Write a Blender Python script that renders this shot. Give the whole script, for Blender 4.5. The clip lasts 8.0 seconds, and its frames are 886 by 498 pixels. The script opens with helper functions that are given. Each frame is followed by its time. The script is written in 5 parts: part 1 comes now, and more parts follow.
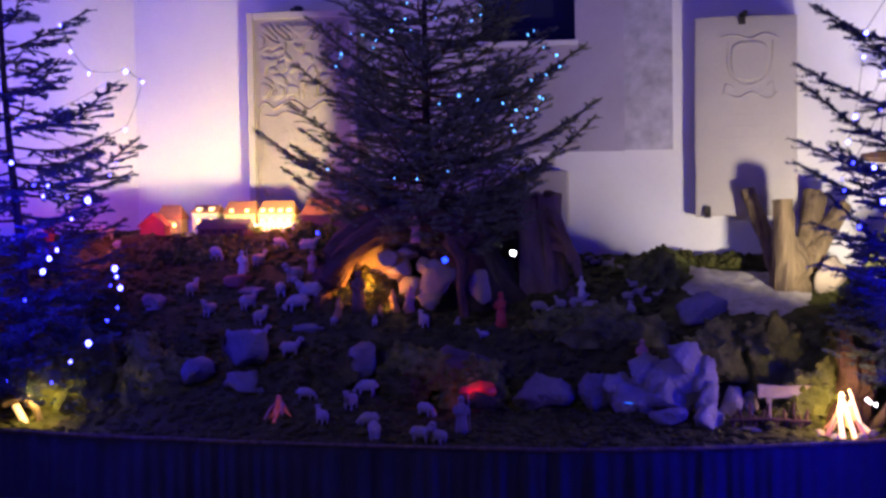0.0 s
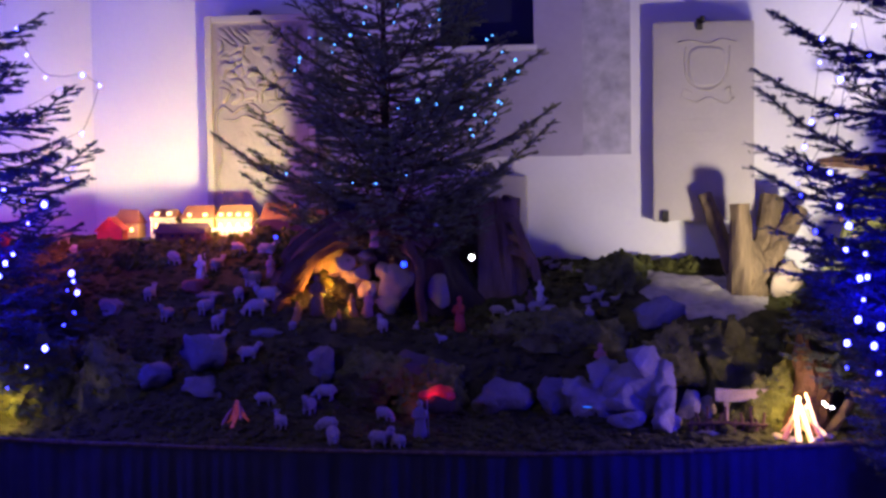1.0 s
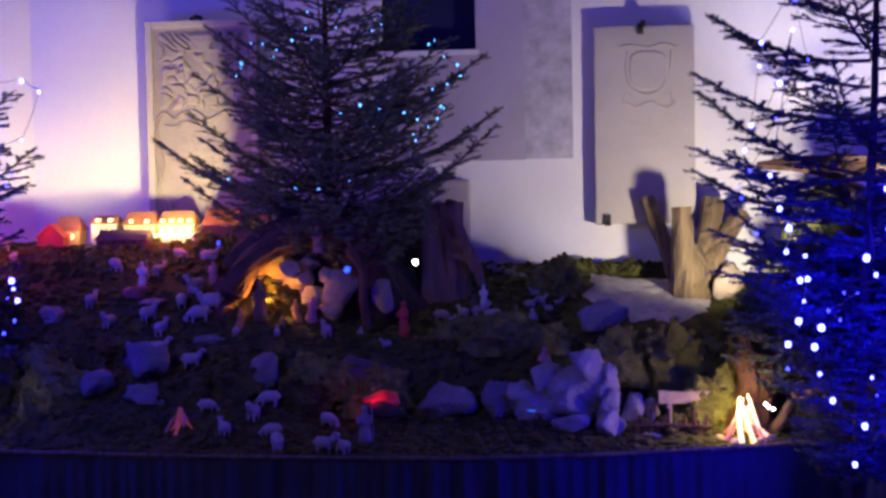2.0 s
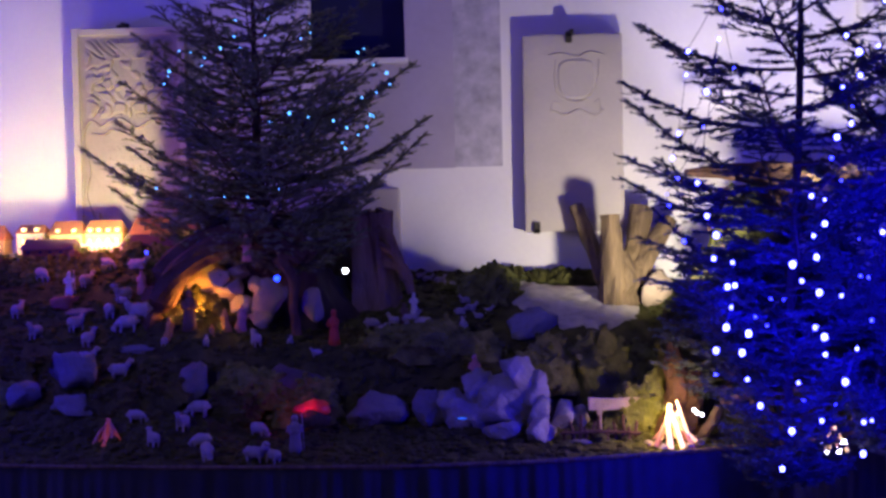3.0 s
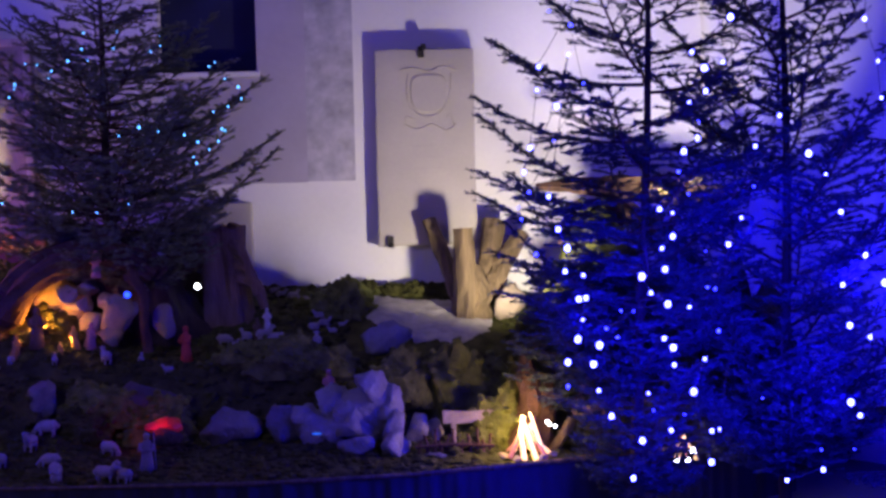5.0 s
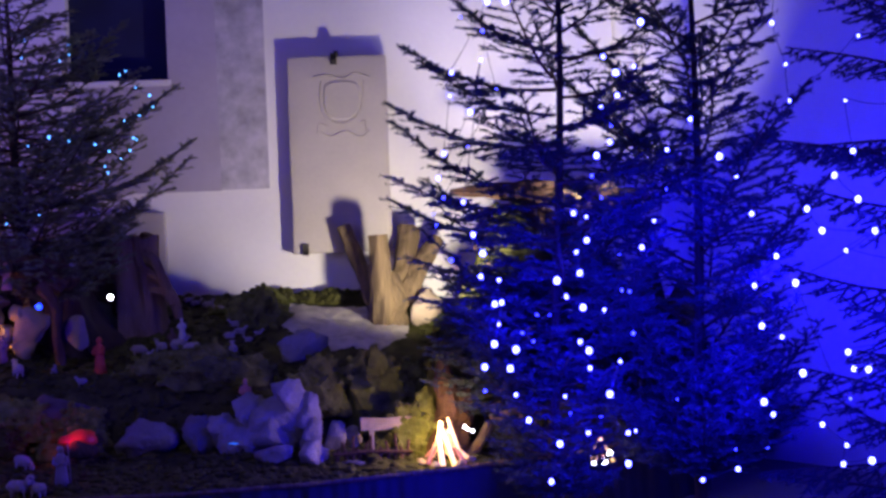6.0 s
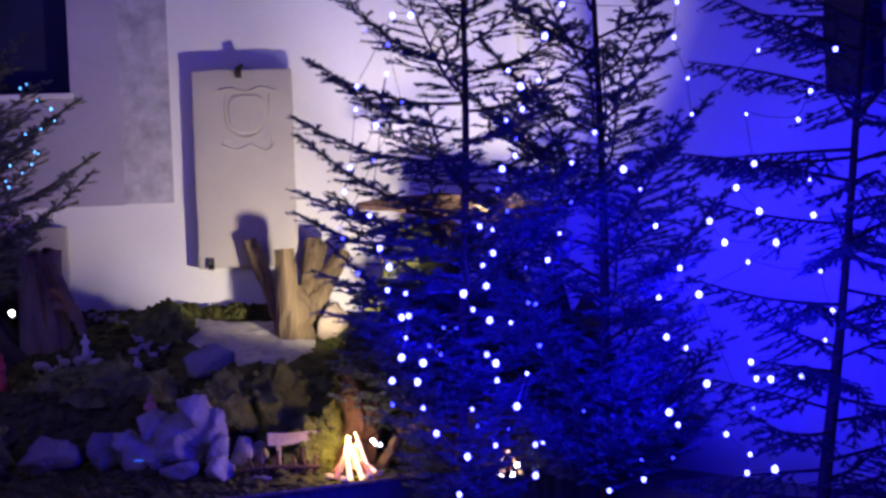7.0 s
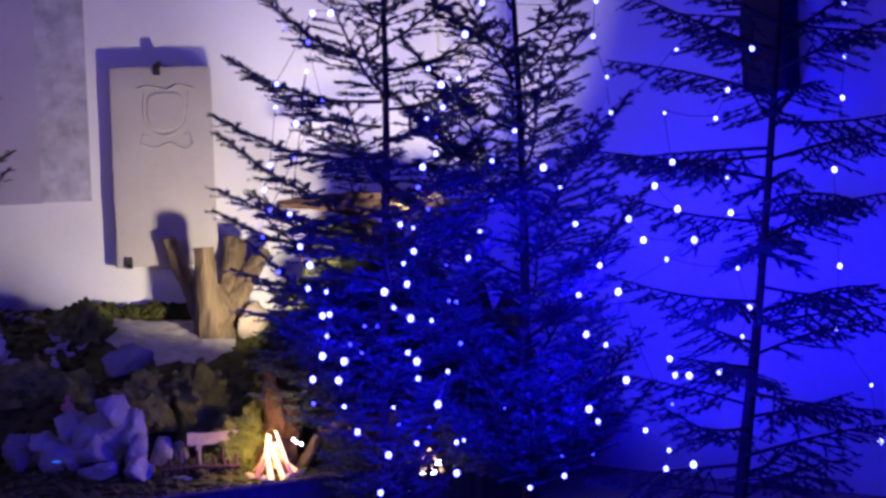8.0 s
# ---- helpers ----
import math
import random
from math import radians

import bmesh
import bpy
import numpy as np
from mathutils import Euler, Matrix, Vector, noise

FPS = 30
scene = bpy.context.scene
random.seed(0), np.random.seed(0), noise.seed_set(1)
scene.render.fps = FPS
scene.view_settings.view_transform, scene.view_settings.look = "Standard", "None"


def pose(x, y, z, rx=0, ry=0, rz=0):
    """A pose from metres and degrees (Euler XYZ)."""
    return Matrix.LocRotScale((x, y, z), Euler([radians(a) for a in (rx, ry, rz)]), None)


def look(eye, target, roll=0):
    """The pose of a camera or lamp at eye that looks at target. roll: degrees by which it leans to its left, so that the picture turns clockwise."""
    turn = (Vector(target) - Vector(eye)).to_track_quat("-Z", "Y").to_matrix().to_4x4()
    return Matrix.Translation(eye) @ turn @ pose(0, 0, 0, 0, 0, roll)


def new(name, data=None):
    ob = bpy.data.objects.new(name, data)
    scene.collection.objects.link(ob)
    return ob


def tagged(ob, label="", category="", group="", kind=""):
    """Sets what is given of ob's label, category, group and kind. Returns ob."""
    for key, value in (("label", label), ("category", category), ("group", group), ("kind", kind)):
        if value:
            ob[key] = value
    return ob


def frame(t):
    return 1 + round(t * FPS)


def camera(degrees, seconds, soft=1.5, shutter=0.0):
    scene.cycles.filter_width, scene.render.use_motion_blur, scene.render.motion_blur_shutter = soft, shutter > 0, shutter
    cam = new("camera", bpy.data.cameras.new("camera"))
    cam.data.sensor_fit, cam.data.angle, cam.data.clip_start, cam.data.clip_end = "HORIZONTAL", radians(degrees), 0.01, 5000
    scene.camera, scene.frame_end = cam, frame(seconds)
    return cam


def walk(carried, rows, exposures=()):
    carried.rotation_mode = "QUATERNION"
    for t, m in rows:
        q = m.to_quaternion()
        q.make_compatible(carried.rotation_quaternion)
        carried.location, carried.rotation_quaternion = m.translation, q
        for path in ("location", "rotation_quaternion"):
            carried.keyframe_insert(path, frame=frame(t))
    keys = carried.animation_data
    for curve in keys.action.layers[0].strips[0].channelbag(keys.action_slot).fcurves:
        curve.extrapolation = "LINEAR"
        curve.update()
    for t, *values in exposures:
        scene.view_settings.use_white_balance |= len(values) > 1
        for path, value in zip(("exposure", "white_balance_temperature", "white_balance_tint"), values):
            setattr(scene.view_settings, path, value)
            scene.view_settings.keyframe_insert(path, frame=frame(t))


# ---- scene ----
from functools import lru_cache

cam = camera(31.28, 8.0, soft=2.9)
EYE = 1.75
ROWS = [
    (0.0, 10.948, -3.300, -0.900),
    (0.5, 10.363, -3.201, -0.913),
    (1.0, 9.450, -3.163, -0.822),
    (2.5, 6.193, -2.935, -1.255),
    (3.0, 4.859, -2.782, -1.218),
    (3.5, 3.694, -2.586, -1.037),
    (4.0, 2.568, -2.374, -0.843),
    (4.5, 1.152, -2.335, -0.855),
    (5.0, -0.457, -2.384, -1.347),
    (6.5, -5.156, -2.057, -2.155),
    (7.0, -6.925, -1.882, -2.213),
    (7.5, -8.532, -1.967, -2.248),
    (8.0, -9.791, -2.061, -2.247),
]
walk(cam, [(t, pose(0, 0, EYE, 0, 0, yaw) @ pose(0, 0, 0, 90 + pitch) @ pose(0, 0, 0, 0, 0, roll)) for t, yaw, pitch, roll in ROWS])

# ---- world and large lights ----
world = bpy.data.worlds.new("night")
world.use_nodes = True
world.node_tree.nodes["Background"].inputs["Color"].default_value = (0.02, 0.02, 0.06, 1)
world.node_tree.nodes["Background"].inputs["Strength"].default_value = 0.3
scene.world = world
scene.view_settings.exposure = 0.0


def lamp(name, kind, place, colour, power, size=0.05, target=None, cone=90, blend=0.3):
    data = bpy.data.lights.new(name, kind)
    data.color, data.energy = colour, power
    if kind == "AREA":
        data.size = size
    else:
        data.shadow_soft_size = size
    if kind == "SPOT":
        data.spot_size, data.spot_blend = radians(cone), blend
    ob = new(name, data)
    ob.matrix_world = look(place, target) if target else pose(*place)
    return ob


BLUE = (0.006, 0.002, 1.0)
lamp("flood_right", "SPOT", (0.62, 8.62, 1.05), (1.0, 0.86, 0.70), 114, 0.05, (0.30, 10.0, 2.1), 104, 0.5)
lamp("flood_corner", "SPOT", (1.38, 8.85, 1.60), (1.0, 0.88, 0.68), 85, 0.04, (1.55, 10.0, 2.75), 96, 0.7)
lamp("flood_village", "SPOT", (-2.62, 8.96, 1.38), (1.0, 0.84, 0.34), 92, 0.03, (-3.55, 10.0, 2.15), 78, 0.35)
lamp("beam_village", "SPOT", (-3.80, 9.36, 1.44), (1.0, 0.84, 0.26), 18, 0.02, (-3.68, 10.0, 2.2), 105, 0.7)
lamp("blue_flood_side", "SPOT", (2.15, 8.0, 1.2), BLUE, 215, 0.15, (3.1, 8.9, 2.1), 158, 0.25)
for x, y, z, p in ((0.80, 7.2, 1.2, 55), (1.1, 7.15, 0.75, 62), (1.5, 7.2, 1.5, 58), (1.9, 7.2, 0.8, 78), (2.5, 7.0, 1.2, 46), (-3.6, 7.3, 1.4, 75)):
    lamp("blue_string_glow", "POINT", (x, y, z), BLUE, p, 0.2)
lamp("blue_string_glow_left", "POINT", (-4.5, 8.5, 2.2), (0.04, 0.025, 1.0), 70, 0.2)
# Unseen violet fill light, added off to the left to lift walls and foreground.
front_fill = lamp("violet_fill", "AREA", (-3.4, 3.2, 3.4), (0.44, 0.36, 1.0), 12, 1.2, (-1.6, 10.0, 1.9))
front_fill.data.spread = radians(75)

# ---- materials ----


def material(name, base, rough=0.8, metal=0.0, vary=0.25, scale=6.0, fine=60.0, bump=0.3, tint=None, emit=None, strength=0.0, island=0.0, spec=0.4, depth=0.02, stretch=1.0):
    m = bpy.data.materials.new(name)
    m.use_nodes = True
    nt = m.node_tree
    n, link = nt.nodes, nt.links.new
    b = n["Principled BSDF"]
    b.inputs["Roughness"].default_value, b.inputs["Metallic"].default_value = rough, metal
    b.inputs["Specular IOR Level"].default_value = spec
    co = n.new("ShaderNodeTexCoord")
    large, small = n.new("ShaderNodeTexNoise"), n.new("ShaderNodeTexNoise")
    large.inputs["Scale"].default_value, small.inputs["Scale"].default_value = scale, fine
    large.inputs["Detail"].default_value, small.inputs["Detail"].default_value = 5, 4
    grain = n.new("ShaderNodeMapping")
    grain.inputs["Scale"].default_value = (1, 1, stretch)
    link(co.outputs["Object"], grain.inputs["Vector"])
    link(grain.outputs["Vector"], large.inputs["Vector"])
    link(grain.outputs["Vector"], small.inputs["Vector"])
    mix = n.new("ShaderNodeMix")
    mix.data_type = "RGBA"
    lo = [c * (1 - vary) for c in base]
    hi = [min(1, c * (1 + vary)) for c in (tint or base)]
    mix.inputs["A"].default_value, mix.inputs["B"].default_value = (*lo, 1), (*hi, 1)
    half = n.new("ShaderNodeMath")
    half.operation = "MULTIPLY_ADD"
    half.inputs[1].default_value = 0.45
    link(small.outputs["Fac"], half.inputs[0])
    scaled = n.new("ShaderNodeMapRange")
    scaled.inputs["From Min"].default_value, scaled.inputs["From Max"].default_value = 0.32, 0.68
    scaled.inputs["To Max"].default_value = 0.55
    link(large.outputs["Fac"], scaled.inputs["Value"])
    link(scaled.outputs["Result"], half.inputs[2])
    link(half.outputs[0], mix.inputs["Factor"])
    last = mix.outputs["Result"]
    if island:
        info, geo, hsv = n.new("ShaderNodeObjectInfo"), n.new("ShaderNodeNewGeometry"), n.new("ShaderNodeHueSaturation")
        add = n.new("ShaderNodeMath")
        link(info.outputs["Random"], add.inputs[0])
        link(geo.outputs["Random Per Island"], add.inputs[1])
        span = n.new("ShaderNodeMapRange")
        span.inputs["From Max"].default_value = 2.0
        span.inputs["To Min"].default_value, span.inputs["To Max"].default_value = 1 - island, 1 + island
        link(add.outputs[0], span.inputs["Value"])
        link(span.outputs["Result"], hsv.inputs["Value"])
        link(last, hsv.inputs["Color"])
        last = hsv.outputs["Color"]
    link(last, b.inputs["Base Color"])
    if bump:
        bp = n.new("ShaderNodeBump")
        bp.inputs["Strength"].default_value, bp.inputs["Distance"].default_value = bump, depth
        link(half.outputs[0], bp.inputs["Height"])
        link(bp.outputs["Normal"], b.inputs["Normal"])
    if emit:
        b.inputs["Emission Color"].default_value = (*emit, 1)
        b.inputs["Emission Strength"].default_value = strength
    return m


PLASTER = material("plaster", (0.74, 0.72, 0.70), 0.9, vary=0.09, scale=1.6, fine=30, bump=0.25, depth=0.012)
PANEL = material("grey_plaster", (0.40, 0.36, 0.42), 0.9, vary=0.12, scale=2.2, fine=24, bump=0.25, depth=0.01)
MOTTLE = material("mottled_plaster", (0.42, 0.40, 0.43), 0.9, vary=0.45, scale=7, fine=26, bump=0.3, depth=0.01)
SLAB = material("slab_stone", (0.46, 0.42, 0.37), 0.85, vary=0.12, scale=3, fine=45, bump=0.3, depth=0.008)
SLAB_DARK = material("slab_stone_dark", (0.33, 0.29, 0.26), 0.85, vary=0.25, scale=5, fine=45, bump=0.4, depth=0.01)
STONE = material("limestone", (0.17, 0.16, 0.155), 0.9, vary=0.3, scale=7, fine=40, bump=0.9, depth=0.03)
STONE_PALE = material("pale_limestone", (0.29, 0.275, 0.26), 0.9, vary=0.35, scale=8, fine=40, bump=0.9, depth=0.03)
STONE_WARM = material("sandstone", (0.34, 0.27, 0.19), 0.9, vary=0.3, scale=7, fine=40, bump=0.5)
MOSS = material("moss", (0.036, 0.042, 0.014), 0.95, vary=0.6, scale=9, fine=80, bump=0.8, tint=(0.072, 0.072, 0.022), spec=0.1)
TUFT = material("moss_tufts", (0.055, 0.058, 0.016), 0.95, vary=0.4, scale=12, fine=90, bump=0.3, island=0.5, spec=0.1)
SAND = material("sand", (0.50, 0.46, 0.38), 0.95, vary=0.35, scale=14, fine=130, bump=1.0)
BARK = material("bark", (0.055, 0.038, 0.03), 0.95, vary=0.5, scale=14, fine=70, bump=0.9, spec=0.15, stretch=0.25)
ROOT = material("root_wood", (0.085, 0.048, 0.034), 0.9, vary=0.45, scale=10, fine=60, bump=0.8, spec=0.2)
CUT_WOOD = material("weathered_wood", (0.15, 0.105, 0.055), 0.85, vary=0.65, scale=22, fine=80, bump=0.9, stretch=0.12)
TWIG = material("twig", (0.075, 0.055, 0.035), 0.9, vary=0.3, scale=30, fine=90, bump=0.0, spec=0.2)
# Lighter needle copy for the middle fir; its warm lighting is in the colour.
NEEDLE_LIT = material("lit_needles", (0.15, 0.17, 0.085), 0.7, vary=0.3, scale=8, fine=50, bump=0.0, island=0.4, spec=0.3)
NEEDLE = material("needles", (0.06, 0.085, 0.085), 0.75, vary=0.3, scale=8, fine=50, bump=0.0, island=0.4, spec=0.25)
BOARD = material("fence_board", (0.13, 0.12, 0.13), 0.85, vary=0.4, scale=6, fine=50, bump=0.5, island=0.35)
DARK = material("dark_cloth", (0.008, 0.010, 0.05), 0.9, vary=0.3, scale=4, fine=60, bump=0.2)
IRON = material("iron", (0.05, 0.045, 0.04), 0.6, metal=0.6, vary=0.3, scale=30, fine=90, bump=0.3)
FLOOR = material("stone_floor", (0.16, 0.15, 0.14), 0.7, vary=0.2, scale=2, fine=30, bump=0.2)
WOOL = material("sheep_plaster", (0.32, 0.28, 0.27), 0.9, vary=0.15, scale=60, fine=240, bump=0.6, depth=0.004)
CABLE = material("cable", (0.02, 0.03, 0.02), 0.6, vary=0.2, bump=0)

# ---- mesh helpers ----


def mesh_object(name, verts, faces, mat, parent=None, label="", smooth=False):
    me = bpy.data.meshes.new(name)
    me.from_pydata([tuple(v) for v in verts], [], [tuple(f) for f in faces])
    me.update()
    me.materials.append(mat)
    if smooth:
        me.shade_smooth()
    ob = new(name, me)
    ob.parent = parent
    if label:
        ob["label"] = label
    return ob


def part(name, bm, mat, parent=None, label="", smooth=False):
    me = bpy.data.meshes.new(name)
    bm.to_mesh(me)
    bm.free()
    me.materials.append(mat)
    if smooth:
        me.shade_smooth()
    ob = new(name, me)
    ob.parent = parent
    if label:
        ob["label"] = label
    return ob


def empty(name, place, label, category, group="", kind="", turn=0, size=1.0):
    ob = new(name)
    ob.matrix_world = pose(*place, 0, 0, turn) @ Matrix.Scale(size, 4)
    ob.empty_display_size = 0.1
    return tagged(ob, label, category, group, kind)


def slab_bm(x0, x1, y0, y1, z0, z1, bevel=0.0, cuts=0, rough=0.0, seed=0):
    bm = bmesh.new()
    bmesh.ops.create_cube(bm, size=1)
    bmesh.ops.transform(bm, matrix=pose((x0 + x1) / 2, (y0 + y1) / 2, (z0 + z1) / 2) @ Matrix.Diagonal((x1 - x0, y1 - y0, z1 - z0, 1)), verts=bm.verts)
    if bevel:
        bmesh.ops.bevel(bm, geom=bm.edges[:], offset=bevel, segments=2, affect="EDGES", profile=0.6)
    if cuts:
        bmesh.ops.subdivide_edges(bm, edges=bm.edges[:], cuts=cuts, use_grid_fill=True)
    if rough:
        for v in bm.verts:
            v.co += noise.noise_vector(v.co * 7 + Vector((seed, 0, 0))) * rough
    return bm


def tube(path, radii, sides=8, rough=0.0, seed=0, ridges=0, flat=1.0):
    """Verts and faces of a bent tapering round bar with closed ends."""
    path = [Vector(p) for p in path]
    verts, faces = [], []
    side = Vector((0.31, 0.17, 0.93))
    for i, p in enumerate(path):
        d = (path[min(i + 1, len(path) - 1)] - path[max(i - 1, 0)]).normalized()
        a = d.cross(side)
        a = (d.cross(Vector((1, 0, 0.1))) if a.length < 0.2 else a).normalized()
        b = d.cross(a).normalized()
        for k in range(sides):
            w = 2 * math.pi * k / sides
            r = radii[i] * (1 + ridges * (0.5 - abs((k % 2))) + rough * noise.noise(Vector((seed + 3.1 * math.cos(w), 3.1 * math.sin(w), i * 0.35))))
            verts.append(p + (a * math.cos(w) + b * flat * math.sin(w)) * r)
    for i in range(len(path) - 1):
        for k in range(sides):
            j = (k + 1) % sides
            faces.append((i * sides + k, i * sides + j, (i + 1) * sides + j, (i + 1) * sides + k))
    faces.append(tuple(range(sides))[::-1])
    faces.append(tuple((len(path) - 1) * sides + k for k in range(sides)))
    return verts, faces


def smooth_path(points, n):
    """A Catmull-Rom curve through a few points."""
    p = [Vector(q) for q in points]
    p = [2 * p[0] - p[1]] + p + [2 * p[-1] - p[-2]]
    out = []
    for s in range(n + 1):
        u = s / n * (len(p) - 3)
        i = min(int(u), len(p) - 4)
        f = u - i
        a, b, c, d = p[i:i + 4]
        out.append(0.5 * ((2 * b) + (c - a) * f + (2 * a - 5 * b + 4 * c - d) * f * f + (3 * b - a - 3 * c + d) * f ** 3))
    return out


def step(a, b, v):
    f = min(1, max(0, (v - a) / (b - a)))
    return f * f * (3 - 2 * f)


# ---- the hill of the crib ----


def front(x):
    """Where the curved board fence stands."""
    return 7.41 + 0.035 * min(0, x + 1.2) ** 2 + 0.125 * max(0, x + 1.2) ** 2


def hill(x, y):
    """Height of the mossy ground."""
    s = y - front(x)
    right = 0.345 + 0.07 * step(0, 0.8, s) + 0.37 * step(0.75, 1.2, s) + 0.33 * step(1.15, 2.6, s)
    left = 0.345 + 0.12 * step(0, 0.6, s) + 0.80 * step(0.35, 1.85, s)
    w = 1 - step(-2.4, -1.5, x)
    z = right * (1 - w) + left * w
    q = Vector((x * 1.7, y * 1.7, 0))
    # Last term: added hollow before flood_right, so the ground there stays unlit.
    return z + 0.05 * noise.noise(q) * step(0.05, 0.4, s) + 0.02 * noise.noise(q * 4) + 0.012 * noise.noise(q * 9) - 0.24 * math.exp(-((x - 0.55) ** 2 + (y - 8.82) ** 2) / 0.045)


# ---- structure ----
WALL_Y = 10.0


def wall_piece(name, x0, x1, y0, y1, z0, z1, mat, label, cat="wall"):
    return tagged(part(name, slab_bm(x0, x1, y0, y1, z0, z1), mat), label, cat, kind="structure")


floor = tagged(part("floor", slab_bm(-9, 9, -6, 10.6, -0.2, 0), FLOOR), "dark worn stone church floor", "floor", kind="structure")
ceiling = tagged(part("ceiling", slab_bm(-9, 9, -6, 10.6, 6.0, 6.2), PLASTER), "white plastered ceiling", "ceiling", kind="structure")
WIN = (-1.68, -1.065, 2.475, 3.7)
wall_piece("wall_north", -4.0, WIN[0], WALL_Y, WALL_Y + 0.5, 0, 6, PLASTER, "uneven white plastered church wall")
wall_piece("wall_north_2", WIN[1], 2.25, WALL_Y, WALL_Y + 0.5, 0, 6, PLASTER, "uneven white plastered church wall")
wall_piece("wall_north_3", WIN[0], WIN[1], WALL_Y, WALL_Y + 0.5, 0, WIN[2], PLASTER, "white plastered wall under the dark window")
wall_piece("wall_north_4", WIN[0], WIN[1], WALL_Y, WALL_Y + 0.5, WIN[3], 6, PLASTER, "white plastered wall over the dark window")
for name, x0, y0, x1, y1 in (("wall_east", 2.25, 10.0, 5.2, 6.2), ("wall_west", -6.6, 8.3, -4.0, 10.0)):
    bm = slab_bm(0, math.hypot(x1 - x0, y1 - y0), 0, 0.4, 0, 6)
    w = part(name, bm, PLASTER)
    w.matrix_world = pose(x0, y0, 0, 0, 0, math.degrees(math.atan2(y1 - y0, x1 - x0)))
    tagged(w, "slanting white plastered church wall in blue light", "wall", kind="structure")
wall_piece("wall_east_2", 5.2, 5.6, -6, 6.4, 0, 6, PLASTER, "white plastered side wall")
wall_piece("wall_west_2", -7.0, -6.6, -6, 8.5, 0, 6, PLASTER, "white plastered side wall")
wall_piece("wall_south", -7, 5.6, -6.4, -6, 0, 6, PLASTER, "white plastered rear wall")

PIL = []
for cx, r in ((2.02, 0.17), (1.81, 0.07)):
    n = 24
    ring = [(cx + r * math.cos(math.pi + math.pi * k / n), WALL_Y - 0.03 + r * math.sin(math.pi + math.pi * k / n)) for k in range(n + 1)]
    ring = [(cx - r, WALL_Y + 0.05)] + ring + [(cx + r, WALL_Y + 0.05)]
    PIL.append(ring)
shaft_v, shaft_f = [], []
for ring in PIL:
    o, n = len(shaft_v), len(ring)
    for z in (0.0, 6.0):
        shaft_v += [(x, y, z) for x, y in ring]
    shaft_f += [(o + k, o + k + 1, o + n + k + 1, o + n + k) for k in range(n - 1)]
tagged(mesh_object("pilaster", shaft_v, shaft_f, PLASTER, smooth=True), "rounded white plaster pilaster in the wall corner", "pilaster", kind="structure")


def hill_mesh():
    xs = np.linspace(-5.2, 3.6, 200)
    fs = np.concatenate([np.linspace(0, 1.6, 55), np.linspace(1.65, 2.75, 25)])
    verts, faces = [], []
    for x in xs:
        for s in fs:
            y = min(front(x) + 0.03 + s, 9.995)
            verts.append((x, y, hill(x, y)))
    n = len(fs)
    for i in range(len(xs) - 1):
        for j in range(n - 1):
            faces.append((i * n + j, (i + 1) * n + j, (i + 1) * n + j + 1, i * n + j + 1))
    return verts, faces


ground = mesh_object("moss_ground", *hill_mesh(), MOSS, smooth=True)
tagged(ground, "dark mossy hillside of the crib rising to the wall", "ground", kind="structure")

# window, panel, slabs
window = tagged(new("window_1"), "dark window niche with a white sill", "window", kind="structure")
window.location = (0, 0, 0)
part("pane", slab_bm(WIN[0] - 0.02, WIN[1] + 0.02, WALL_Y + 0.12, WALL_Y + 0.15, WIN[2], WIN[3]), DARK, window, "dark cloth over the glass")
part("window_sill", slab_bm(WIN[0] - 0.01, WIN[1] + 0.02, WALL_Y - 0.03, WALL_Y + 0.1, WIN[2] - 0.03, WIN[2] + 0.004, 0.006), PLASTER, window)
tagged(part("painted_panel", slab_bm(-1.62, -0.76, WALL_Y - 0.008, WALL_Y + 0.01, 1.775, 2.44), PANEL), "faded grey painted field on the plaster", "wall painting", kind="structure")
tagged(part("painted_panel", slab_bm(-1.062, -0.76, WALL_Y - 0.008, WALL_Y + 0.01, 2.44, 4.2), PANEL), "faded grey painted field on the plaster", "wall painting", kind="structure")
tagged(part("painted_panel", slab_bm(-0.76, -0.46, WALL_Y - 0.008, WALL_Y + 0.01, 1.78, 4.2), MOTTLE), "stained and mottled strip of old painted plaster", "wall painting", kind="structure")


def wall_slab(name, x0, x1, z0, z1, mat, label, thick=0.07, back=0.0):
    th = empty(name, (0, 0, 0), label, "stone slab")
    bm = slab_bm(x0, x1, WALL_Y - thick - back, WALL_Y - back, z0, z1, 0.014, 8, 0.006, x0)
    part("slab", bm, mat, th, smooth=True)
    return th


def ridge(points, r, mat, parent, name, n=40, flat=0.7):
    v, f = tube(smooth_path(points, n), [r] * (n + 1), 8, flat=flat)
    return mesh_object(name, v, f, mat, parent, smooth=True)


def block(name, x0, x1, z0, z1, y0, y1, mat, parent, bevel=0.004):
    return part(name, slab_bm(x0, x1, y0, y1, z0, z1, bevel), mat, parent)


RS = WALL_Y - 0.115
slab_r = wall_slab("memorial_slab", -0.322, 0.295, 1.362, 2.587, SLAB, "pale weathered stone memorial slab with a carved shield, hung on iron clamps", 0.085, back=0.03)
ridge([(-0.115, RS, 2.43), (-0.125, RS, 2.33), (-0.10, RS, 2.22), (0.0, RS, 2.165), (0.10, RS, 2.21), (0.145, RS, 2.32), (0.15, RS, 2.43)], 0.008, SLAB, slab_r, "shield_edge", flat=0.3)
ridge([(-0.16, RS, 2.455), (-0.08, RS, 2.47), (0.02, RS, 2.445), (0.10, RS, 2.475), (0.19, RS, 2.45)], 0.008, SLAB, slab_r, "helm_ornament", flat=0.3)
